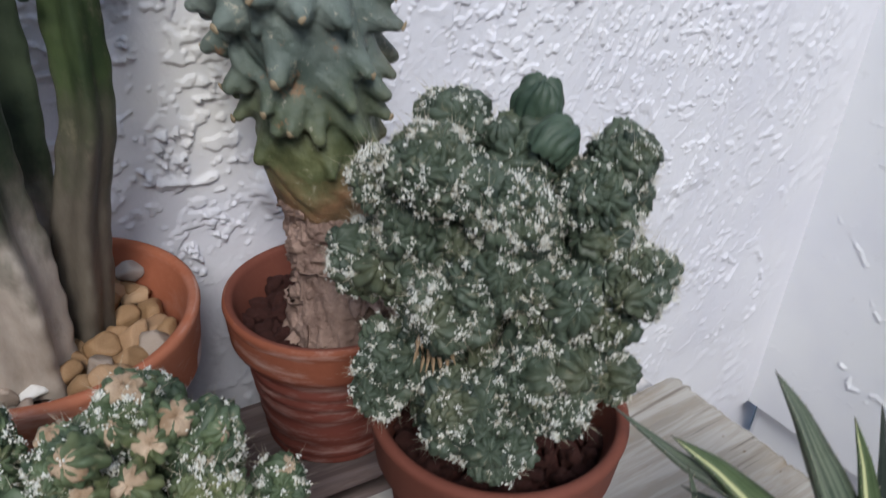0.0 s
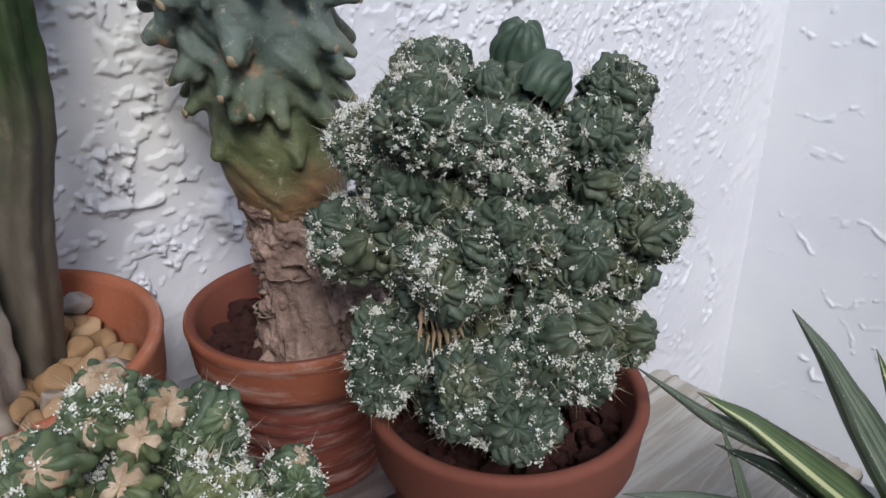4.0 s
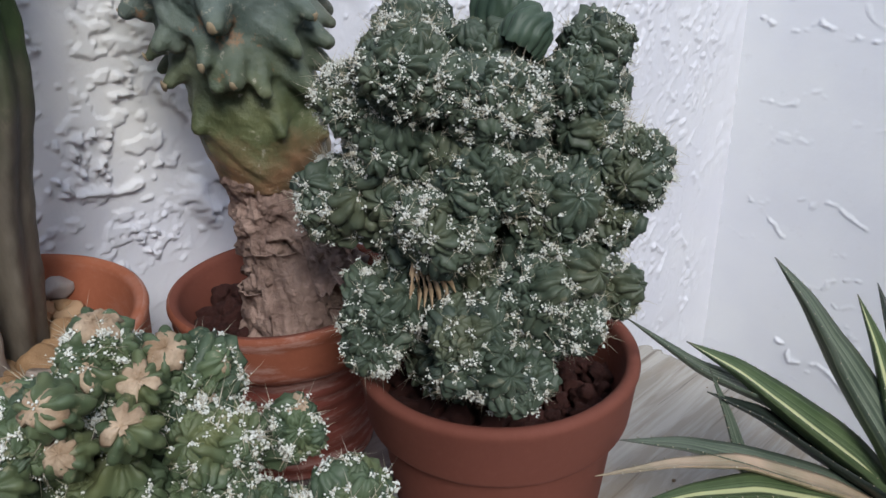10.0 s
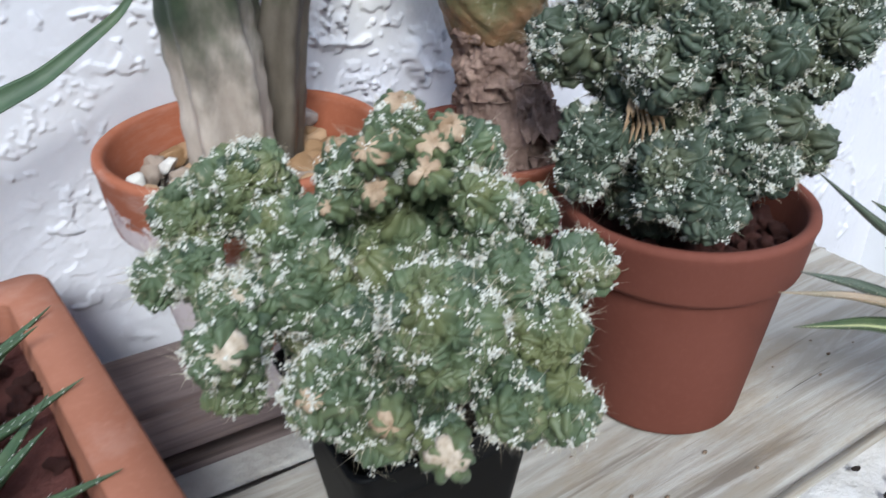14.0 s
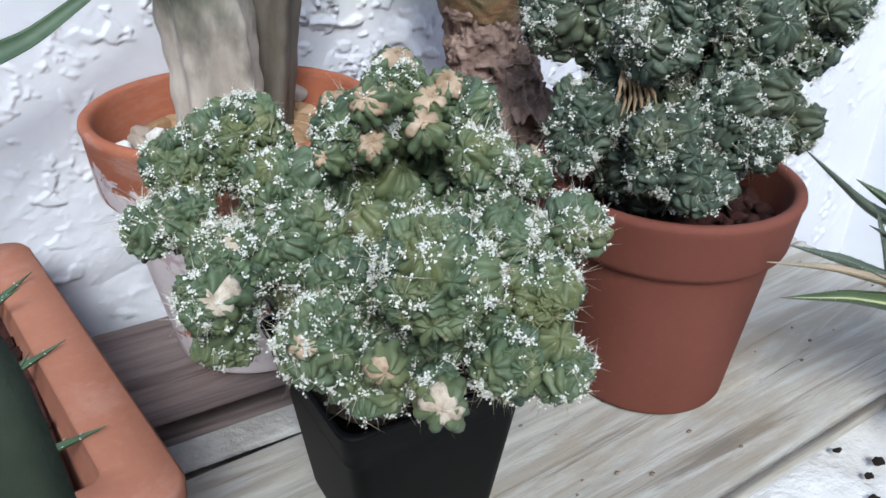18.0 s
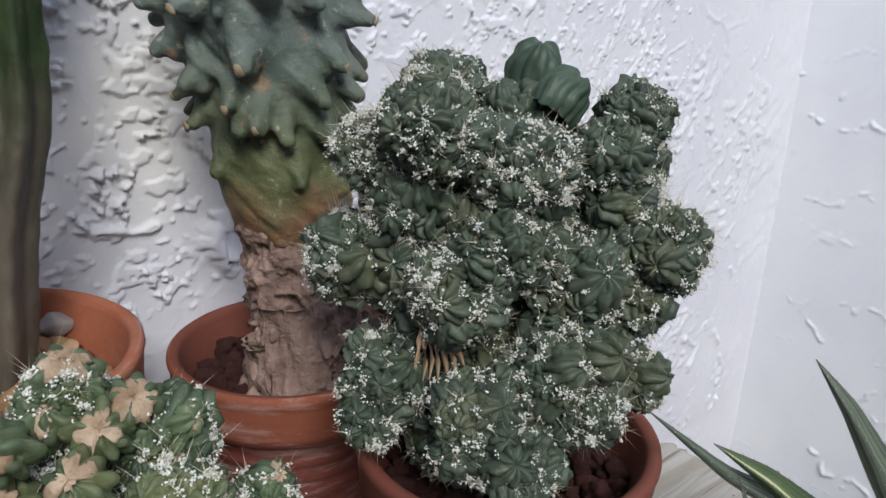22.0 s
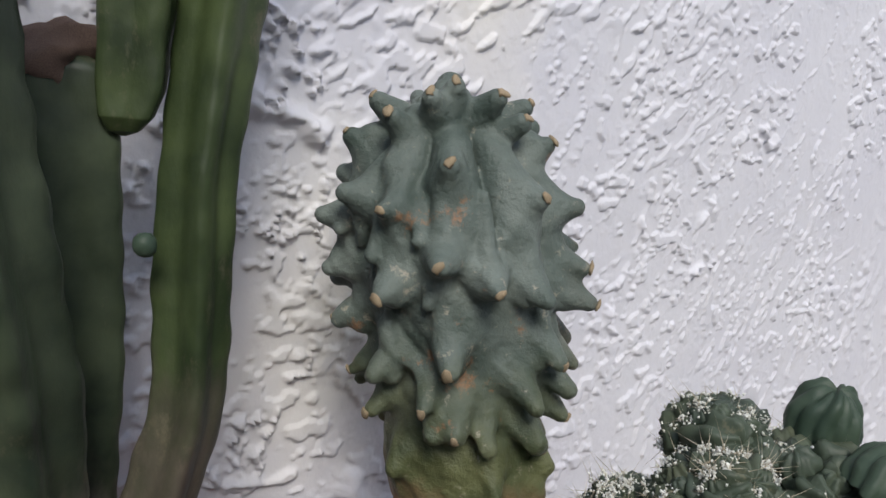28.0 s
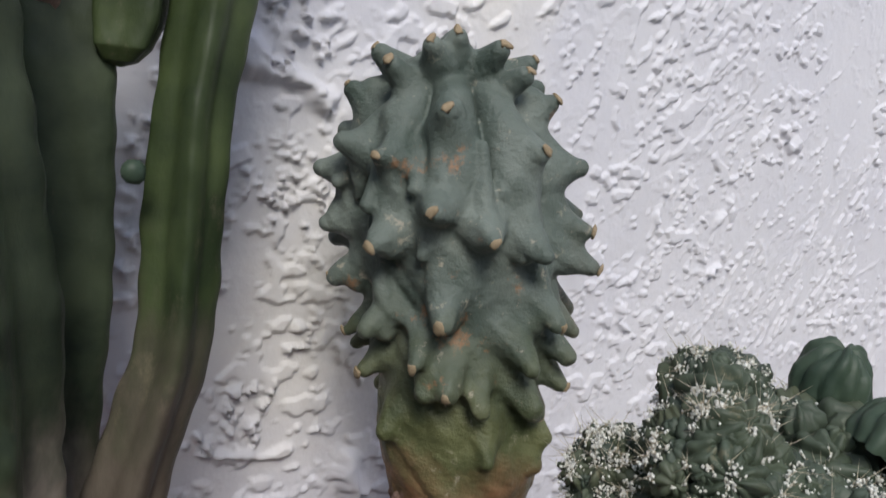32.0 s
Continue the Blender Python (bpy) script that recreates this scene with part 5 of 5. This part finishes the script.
tips = []
for a, z, front in stems:
    body_r = float(np.interp(z, gz, prof))
    crown = float(smooth(np.array(z), 0.352, 0.4))
    droop = 0.015 * float(1 - smooth(np.array(z), 0.3, 0.36)) - 0.006 * crown
    small = 0.3 + 0.7 * float(smooth(np.array(z), 0.235, 0.31))
    long_ = (0.0155 if z < 0.37 else 0.0125) * small * rng.uniform(0.8, 1.15)
    tip_r = max(body_r - 0.004 * crown, 0.022) + long_ * (1 - 0.55 * crown)
    if z > 0.375:
        tip_r = float(np.interp(z, [0.37, 0.388, 0.393, 0.409, 0.415], [0.055, 0.049, 0.045, 0.035, 0.024])) - 0.005
    cx, cy = warty_axis(np.array(z))
    out = np.array((math.cos(a), math.sin(a), 0))
    mid = np.array((float(cx), float(cy), z))
    tip = mid + out * tip_r
    base = mid + out * max(body_r - 0.008, 0.004) + np.array((0, 0, droop - 0.012 * crown))
    wide = (0.0118 if z > 0.32 else 0.0092) * (0.65 + 0.35 * small) * rng.uniform(0.85, 1.15)
    tip_size = rng.uniform(0.0032, 0.0045) if z < 0.37 else 0.0044
    add_cone(base, tip, wide * 1.12, tip_size, 0.004 if z > 0.33 else 0.0065)
    up = min(z + 0.034, 0.402)
    ux, uy = warty_axis(np.array(up))
    ur = max(float(np.interp(up, gz, prof)) - 0.001, 0.004)
    side_ = rng.uniform(-0.12, 0.12)
    if z > 0.29:
        ridge_top = np.array((float(ux) + ur * math.cos(a + side_), float(uy) + ur * math.sin(a + side_), up))
        add_cone(mid + out * (body_r + 0.25 * long_), ridge_top, 0.006, 0.0028, 0.0018)
    low_z = z - (0.055 if z > 0.38 else 0.022)
    if z > 0.34:
        lr = float(np.interp(low_z, gz, prof)) + (0.003 if z > 0.38 else -0.001)
        add_cone(mid + out * (body_r + 0.2 * long_), np.array((float(cx) + lr * math.cos(a - side_), float(cy) + lr * math.sin(a - side_), low_z)), 0.0058, 0.0028, 0.002)
    tips.append((tip, out + np.array((0, 0, 0.9 * crown - (25 * droop if z < 0.34 else 0))), front and z > 0.25, tip_size))
F += 0.0034 * (fbm(GX * 95 + GZ * 70, GY * 95 - GZ * 80, 93, 3) - 0.5) * (1 - 0.75 * smooth(GZ, 0.33, 0.37))
v, f = surface_net(F, origin, step)
part_mesh("stem", mesh_of("stem", v, f), STEM_M, warty)
areole = with_mat(rock_mesh("areole", 5, (1, 0.8, 0.4), 0.55, 2), TIP)
for tip, d, shown, tip_size in tips:
    if not shown or rng.random() < (0.12 if tip[2] > 0.34 else 0.45):
        continue
    d = Vector(d).normalized()
    ob = new("areole", areole)
    ob.parent = warty
    sz = rng.uniform(0.0022, 0.0034)
    ob.matrix_basis = Matrix.Translation(Vector(tip) + d * tip_size * 0.95) @ frame_z(d, rng.uniform(0, 6)) @ Matrix.Scale(sz, 4)
nz, nt = 150, 160
Zs = np.linspace(0.085, 0.226, nz)
prof = np.interp(Zs, [0.085, 0.105, 0.13, 0.16, 0.19, 0.21, 0.226], [0.044, 0.042, 0.036, 0.0325, 0.031, 0.0315, 0.027])
ZZ, TT = np.meshgrid(Zs, np.linspace(0, 2 * math.pi, nt, endpoint=False), indexing="ij")
warp = fbm(TT * 2.2, ZZ * 40, 101, 3) - 0.5
plates = 7 * fbm(TT * 1.5 + 1.2 * warp, ZZ * 34 + 3 * warp, 103, 3)
step_ = np.floor(plates) + smooth(plates - np.floor(plates), 0.7, 0.95)
fissure = np.abs(2 * fbm(TT * 7 + 2 * warp, ZZ * 22, 105, 2) - 1) ** 0.5
wrinkle = fbm(TT * 3 + warp, ZZ * 120 + 6 * warp, 109, 3) - 0.5
fade = smooth(0.226 - ZZ, 0, 0.02)
low_ = smooth(0.19 - ZZ, 0, 0.04)
rad = prof[:, None] + fade * (0.0042 * (step_ - 3.2) * (0.45 + 0.55 * low_) + 0.003 * (fissure - 0.7) * (1 - 0.5 * low_) + 0.009 * wrinkle)
rad = rad - 0.009 * np.exp(-(((TT - 4.75) / 0.4) ** 2) - (((ZZ - 0.135) / 0.02) ** 2))
ax, ay = warty_axis(ZZ)
v = np.stack([ax + rad * np.cos(TT), ay + rad * np.sin(TT), ZZ], -1).reshape(-1, 3)
part_mesh("corky_foot", mesh_of("corky_foot", v, grid_faces(nz, nt, True)), CORK, warty, "peeling pinkish-brown corky foot")


def bark_flap(a0, a1, z0, z1, r, curl, seed):
    n, m = 26, 16
    U, V = np.meshgrid(np.linspace(0, 1, n), np.linspace(0, 1, m), indexing="ij")
    ang = a0 + (a1 - a0) * U
    zz = z0 + (z1 - z0) * V + 0.034 * (1 - V) * (fbm(U * 6, V * 0 + seed, seed, 3) - 0.5)
    rr = r + curl * (1 - V) ** 2 + 0.014 * (fbm(U * 5, V * 4, seed + 1, 3) - 0.5)
    ax, ay = warty_axis(zz)
    o = np.stack([ax + rr * np.cos(ang), ay + rr * np.sin(ang), zz], -1).reshape(-1, 3)
    i = np.stack([ax + (rr - 0.002) * np.cos(ang), ay + (rr - 0.002) * np.sin(ang), zz], -1).reshape(-1, 3)
    f = grid_faces(n, m)
    ring = np.concatenate([np.arange(m), np.arange(1, n) * m + m - 1, (n - 1) * m + np.arange(m - 2, -1, -1), np.arange(n - 2, 0, -1) * m])
    r2 = np.roll(ring, -1)
    return mesh_of("bark_flap", np.concatenate([o, i]), np.concatenate([f, f[:, ::-1] + n * m, np.stack([ring, r2, r2 + n * m, ring + n * m], -1)]))


for a0, a1, z0, z1, r, curl, s in ((3.5, 4.45, 0.1, 0.168, 0.0355, 0.012, 3), (4.35, 5.3, 0.145, 0.178, 0.034, 0.012, 9), (2.7, 3.6, 0.1, 0.14, 0.039, 0.01, 15), (4.5, 5.3, 0.098, 0.128, 0.039, 0.004, 21), (5.1, 5.8, 0.12, 0.16, 0.036, 0.014, 27)):
    part_mesh("bark_flap", bark_flap(a0, a1, z0, z1, r, curl, s), CORK, warty, "curling flap of bark")

# ---- column cacti in the peeling pot ----
columns = thing("column_cactus", P3, "clump of ribbed green column cacti corked grey below", "cactus")


def column(points, radii, ribs, seed, name="stem", top=True, twist=0.2, skin=COLUMN_B):
    """Ribbed column through points (world), local to its pot."""
    n, m = 120, ribs * 14
    P = np.array(points) - np.array(P3)
    t = np.linspace(0, len(P) - 1, n)
    c = np.stack([np.interp(t, range(len(P)), P[:, k]) for k in range(3)], -1)
    k = np.ones(9) / 9
    for ax_ in range(2):
        pad = np.pad(c[:, ax_], 4, mode="edge")
        c[:, ax_] = np.convolve(pad, k, "valid")
    r = np.interp(t, range(len(P)), radii)
    if top:
        s = np.clip((t - (len(P) - 1.25)) / 0.25, 0, 1)
        r = r * np.sqrt(np.clip(1 - s**2.5, 0.0004, 1))
    th = np.linspace(0, 2 * math.pi, m, endpoint=False)
    T, I = np.meshgrid(th, np.arange(n), indexing="xy")
    zz = c[:, 2][:, None]
    prof_ = 0.5 + 0.5 * np.cos(ribs * (T + twist * zz * 4 + seed))
    ridge_ = 1 - np.abs(np.sin(0.5 * ribs * (T + twist * zz * 4 + seed)))
    shape = 0.66 + 0.16 * prof_ + 0.18 * ridge_
    notch = 1 + 0.02 * prof_**3 * np.sin(zz * 300 + seed * 3) + 0.16 * (fbm(T * ribs / 3 + 9, zz * 45 + T * 0, 131 + seed, 2) - 0.5)
    R_ = r[:, None] * shape * notch
    v = np.stack([c[:, 0][:, None] + R_ * np.cos(T), c[:, 1][:, None] + R_ * np.sin(T), zz + T * 0], -1).reshape(-1, 3)
    return part_mesh(name, mesh_of(name, v, grid_faces(n, m, True)), skin, columns)


column([(-0.226, 0.152, 0.14), (-0.228, 0.15, 0.22), (-0.235, 0.142, 0.32), (-0.249, 0.131, 0.42), (-0.278, 0.12, 0.6)], [0.027, 0.028, 0.0275, 0.027, 0.026], 5, 1, skin=COLUMN_M)
column([(-0.206, 0.192, 0.14), (-0.205, 0.191, 0.24), (-0.202, 0.191, 0.33), (-0.204, 0.192, 0.4), (-0.208, 0.193, 0.428)], [0.017, 0.02, 0.021, 0.021, 0.02], 4, 2, skin=COLUMN_M)
dry = new("dry_tip", with_mat(rock_mesh("dry_tip", 77, (1, 0.95, 0.7), 0.6, 3), CORK))
dry.parent, dry.location, dry.scale = columns, (-0.208 - P3[0], 0.193 - P3[1], 0.425 - P3[2]), (0.017,) * 3
column([(-0.192, 0.176, 0.14), (-0.18, 0.168, 0.24), (-0.166, 0.163, 0.3), (-0.163, 0.17, 0.385), (-0.153, 0.177, 0.45), (-0.141, 0.18, 0.6)], [0.0175, 0.016, 0.0145, 0.0145, 0.0165, 0.0165], 4, 3)
column([(-0.187, 0.177, 0.4), (-0.1868, 0.177, 0.402), (-0.186, 0.177, 0.407), (-0.184, 0.179, 0.416), (-0.182, 0.18, 0.44), (-0.178, 0.182, 0.56)], [0.001, 0.007, 0.0118, 0.0142, 0.0155, 0.0155], 4, 4, "branch")
bud = new("bud", with_mat(rock_mesh("bud", 90, (1, 1, 1.1), 0.2), SMOOTH_M))
bud.parent, bud.location, bud.scale = columns, (-0.186 - P3[0], 0.152 - P3[1], 0.366 - P3[2]), (0.004,) * 3


# ---- blades ----
def blade(name, points, width, thick, material, parent, teeth=0.0, n=40, channel=0.25, up=(0, 0, 1), tooth_mat=None, seed=0):
    """A fleshy tapering leaf along points (local), channelled above and keeled below."""
    P = np.array(points, float)
    t = np.linspace(0, 1, n)
    q = t * (len(P) - 1)
    c = np.stack([np.interp(q, range(len(P)), P[:, k]) for k in range(3)], -1)
    for _ in range(2):
        c[1:-1] = 0.25 * c[:-2] + 0.5 * c[1:-1] + 0.25 * c[2:]
    d = np.gradient(c, axis=0)
    d /= np.linalg.norm(d, axis=1)[:, None]
    s = np.cross(d, np.array(up, float))
    s /= np.linalg.norm(s, axis=1)[:, None]
    u = np.cross(s, d)
    w = width * np.clip(np.minimum(0.6 + 1.2 * t, 1.0) * (1 - t**1.7), 0.004, 1) * 0.5
    m = 9
    a = np.linspace(-1, 1, m)
    verts, uvs = [], []
    for i in range(n):
        k = thick * w[i] / (0.5 * width)
        for x in a:
            verts.append(c[i] + s[i] * w[i] * x + u[i] * (channel * w[i] * x * x))
            uvs.append(((x + 1) / 2, t[i]))
        for x in a[::-1][1:-1]:
            verts.append(c[i] + s[i] * w[i] * x + u[i] * (channel * w[i] * x * x - k * (1 - x * x) - 0.0004))
            uvs.append(((x + 1) / 2, t[i]))
    ring = 2 * m - 2
    me = mesh_of(name, np.array(verts), grid_faces(n, ring, True))
    uv = me.uv_layers.new(name="UVMap")
    idx = np.empty(len(me.loops), np.int32)
    me.loops.foreach_get("vertex_index", idx)
    uv.data.foreach_set("uv", np.array(uvs, np.float32)[idx].ravel())
    ob = part_mesh(name, me, material, parent)
    if teeth:
        rng = random.Random(seed)
        out = []
        for i in range(2, n - 3, 2):
            for sg in (-1, 1):
                at = c[i] + s[i] * w[i] * sg + u[i] * channel * w[i]
                out.append(spine(rng, at, Vector(s[i]) * sg + 0.5 * Vector(d[i]), teeth * rng.uniform(0.7, 1.2), teeth * 0.22))
        v, f = join_arrays(out)
        tt = part_mesh("teeth", mesh_of("teeth", v, f), tooth_mat or SPINE, ob, smooth=False)
    return ob


AG = Vector((0.125, -0.196, -0.0195))
agave = thing("agave", AG, "variegated green and cream agave with toothed leaves", "agave")
flower_pot(tuple(AG), 0.05, 0.075, 0.035, CLAY, "small terracotta pot holding the agave", band=0.02)
fill(tuple(AG), 0.043, 0.062, LAVA, "lava_gravel", "dark red lava gravel filling a flower pot", "gravel")
AGAVE_LEAVES = [
    ((0.105, -0.100, 0.196), (0.116, -0.136, 0.146), 0.034, AGAVE_M),
    ((0.023, -0.064, 0.181), (0.082, -0.122, 0.128), 0.026, AGAVE_M),
    ((0.05, -0.084, 0.163), (0.08, -0.128, 0.128), 0.034, AGAVE_C),
    ((0.052, -0.097, 0.152), (0.05, -0.124, 0.1), 0.014, AGAVE_M),
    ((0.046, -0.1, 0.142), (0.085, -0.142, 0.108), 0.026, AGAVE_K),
    ((-0.05, -0.1, 0.149), (0.03, -0.13, 0.124), 0.014, AGAVE_D),
    ((-0.02, -0.092, 0.146), (0.04, -0.128, 0.118), 0.022, AGAVE_M),
    ((-0.043, -0.108, 0.13), (0.028, -0.14, 0.116), 0.022, AGAVE_C),
    ((0.14, -0.133, 0.172), (0.138, -0.16, 0.12), 0.024, AGAVE_C),
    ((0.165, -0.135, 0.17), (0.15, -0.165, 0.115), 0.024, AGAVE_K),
    ((0.2, -0.15, 0.16), (0.17, -0.17, 0.11), 0.022, AGAVE_M),
    ((0.21, -0.22, 0.14), (0.17, -0.21, 0.1), 0.022, AGAVE_M),
    ((0.17, -0.29, 0.15), (0.15, -0.24, 0.11), 0.022, AGAVE_M),
    ((0.09, -0.29, 0.15), (0.105, -0.24, 0.11), 0.022, AGAVE_M),
]
for k, (tip, mid, w, mm) in enumerate(AGAVE_LEAVES):
    base = Vector((0.125, -0.196, 0.055))
    a, b, tpt = base - AG, Vector(mid) - AG, Vector(tip) - AG
    b1 = a.lerp(b, 0.5) + Vector((0, 0, 0.006))
    b2 = b.lerp(tpt, 0.5) + Vector((0, 0, -0.006 if k == 1 else 0.003))
    blade("leaf", [a, b1, b, b2, tpt], w * 1.15, w * 0.25, mm, agave, teeth=0.0016, seed=k, channel=0.35, tooth_mat=SPINE)

# trough of spiny rosettes
BOX = Vector((-0.433, 0.088, 0.0145))
trough = thing("planter_box", BOX, "rectangular terracotta planter with a broad flat rim", "planter")


def trough_shell():
    def ring(hx, hy, r, z, n=8):
        out = []
        for cx, cy, a0 in ((1, 1, 0), (-1, 1, 90), (-1, -1, 180), (1, -1, 270)):
            for i in range(n):
                t = radians(a0 + 90 * i / (n - 1))
                out.append((cx * (hx - r) + r * math.cos(t), cy * (hy - r) + r * math.sin(t), z))
        return out

    lv = [ring(0.001, 0.001, 0.0005, 0.001), ring(0.075, 0.105, 0.012, 0.001), ring(0.078, 0.108, 0.013, 0.004), ring(0.094, 0.122, 0.014, 0.058), ring(0.101, 0.131, 0.014, 0.06),
          ring(0.103, 0.133, 0.014, 0.064), ring(0.104, 0.134, 0.014, 0.083), ring(0.102, 0.132, 0.013, 0.086), ring(0.078, 0.108, 0.008, 0.086), ring(0.0765, 0.1065, 0.007, 0.084), ring(0.07, 0.1, 0.006, 0.03), ring(0.001, 0.001, 0.0005, 0.03)]
    for name, lo, hi in (("body", 0, 5), ("rim", 4, 10), ("lining", 9, len(lv))):
        part_mesh(name, mesh_of(name, np.array(lv[lo:hi]).reshape(-1, 3), grid_faces(hi - lo, 32, True)), CLAY_BOX, trough)


trough_shell()
trough.rotation_euler = (0, 0, radians(4.3))
bm = rounded_box((0.148, 0.208, 0.03), 0.004)
bmesh.ops.subdivide_edges(bm, edges=list(bm.edges), cuts=3, use_grid_fill=True)
for vert in bm.verts:
    vert.co.z += 0.004 * noise.noise(vert.co * 60)
ob = part("lava_gravel", bm, LAVA, None)
ob.location = BOX + Vector((0, 0, 0.05))
tagged(ob, "dark lava gravel filling the planter box", "gravel")
rng = random.Random(44)
trough_stones = [(rng.uniform(-0.07, 0.07), rng.uniform(-0.1, 0.1), 0.017) for _ in range(90)]
scatter("lava_rock", lava, ob, trough_stones, 0.006, rng)
for k, (cx, cy) in enumerate(((0.02, -0.055), (0.016, -0.005), (0.02, 0.05))):
    base = BOX + Vector((cx, cy, 0.064))
    base.z += 0.007
    ros = thing("spiny_rosette", base, "dark green toothed succulent rosette in the planter box", "succulent", "rosettes in the planter")
    for i in range(16):
        a = i * 2.4 + 0.35 * k - 0.3
        el = 0.12 + 0.06 * i
        L = 0.076 - 0.002 * i
        dirv = Vector((math.cos(a) * math.cos(el), math.sin(a) * math.cos(el), math.sin(el)))
        blade("leaf", [Vector((0, 0, 0)) + dirv * 0.004, dirv * L * 0.5 + Vector((0, 0, 0.004)), dirv * L + Vector((0, 0, 0.012 - 0.001 * i))], 0.0105, 0.005, HAW_M, ros, teeth=0.0018, n=22, seed=i + 20 * k, tooth_mat=WOOL)

# long arching leaf by the wall
arch = thing("long_leaf_plant", BOX + Vector((-0.055, 0.055, 0.066)), "plant with long arching green leaves in the planter box", "plant")
o = BOX + Vector((-0.055, 0.055, 0.066))
for pts, w in (([(-0.49, 0.151, 0.08), (-0.455, 0.16, 0.17), (-0.40, 0.18, 0.213), (-0.349, 0.197, 0.216), (-0.311, 0.2, 0.228), (-0.262, 0.2, 0.257), (-0.236, 0.2, 0.29)], 0.02),
               ([(-0.49, 0.151, 0.08), (-0.51, 0.15, 0.17), (-0.55, 0.14, 0.21), (-0.61, 0.13, 0.2)], 0.013),
               ([(-0.49, 0.151, 0.08), (-0.5, 0.18, 0.18), (-0.51, 0.2, 0.26)], 0.013)):
    blade("leaf", [Vector(p) - o for p in pts], w, 0.003, HAW_M, arch, teeth=0.001, n=50, channel=0.3, up=(-0.35, -1, 0.5))

# tall leaf that stands close by
TL = Vector((-0.4, -0.262, -0.0195))
tall = thing("snake_plant", TL, "upright dark green leaf with paler edge marks", "plant")
flower_pot(tuple(TL), 0.045, 0.08, 0.034, CLAY, "terracotta pot holding the upright dark leaf", band=0.022)
fill(tuple(TL), 0.037, 0.068, SOIL, "potting_soil", "dark potting soil in a clay pot", "soil")
for pts, w in (([(-0.396, -0.262, 0.045), (-0.386, -0.25, 0.14), (-0.379, -0.23, 0.24), (-0.3786, -0.2171, 0.2940), (-0.3791, -0.2095, 0.3047), (-0.3805, -0.2059, 0.3125), (-0.384, -0.2014, 0.3210)], 0.036),
               ([(-0.404, -0.262, 0.045), (-0.43, -0.25, 0.14), (-0.46, -0.24, 0.22)], 0.04)):
    blade("leaf", [Vector(p) - TL for p in pts], w, 0.004, NEAR_M, tall, n=60, channel=0.15, up=(0.1, -0.85, 0.5))

# curled dry leaf on the plank
dry = blade("dry_leaf", [(-0.155, -0.075, 0.003), (-0.14, -0.083, 0.006), (-0.12, -0.086, 0.003)], 0.016, 0.001, DRY, None, n=20, channel=0.9)
tagged(dry, "curled brown dry leaf lying on the plank", "dry leaf")
rng = random.Random(71)
crumb = [with_mat(rock_mesh("crumb", 120 + k, (1, 0.7, 0.4), 0.4, 1), DRY) for k in range(3)]
for k in range(26):
    x, y = rng.uniform(-0.15, 0.25), rng.uniform(-0.095, 0.03)
    if math.hypot(x, y) < 0.06:
        continue
    ob = new("crumb", crumb[k % 3])
    ob.location = (x, y, 0.0012)
    s = rng.uniform(0.0008, 0.0022)
    ob.scale = (s, s, s)
    tagged(ob, "small brown crumb of debris on the plank", "debris", "crumbs on the bench")
flake = [with_mat(rock_mesh("crumb", 130 + k, (1, 0.7, 0.25), 0.5, 2), SOIL) for k in range(3)]
for k in range(9):
    ob = new("crumb", flake[k % 3])
    ob.location = (rng.uniform(0.0, 0.12), rng.uniform(-0.19, -0.115), -0.018)
    s = rng.uniform(0.002, 0.005)
    ob.scale = (s, s, s)
    tagged(ob, "brown flake of debris on the ledge", "debris", "crumbs on the bench")
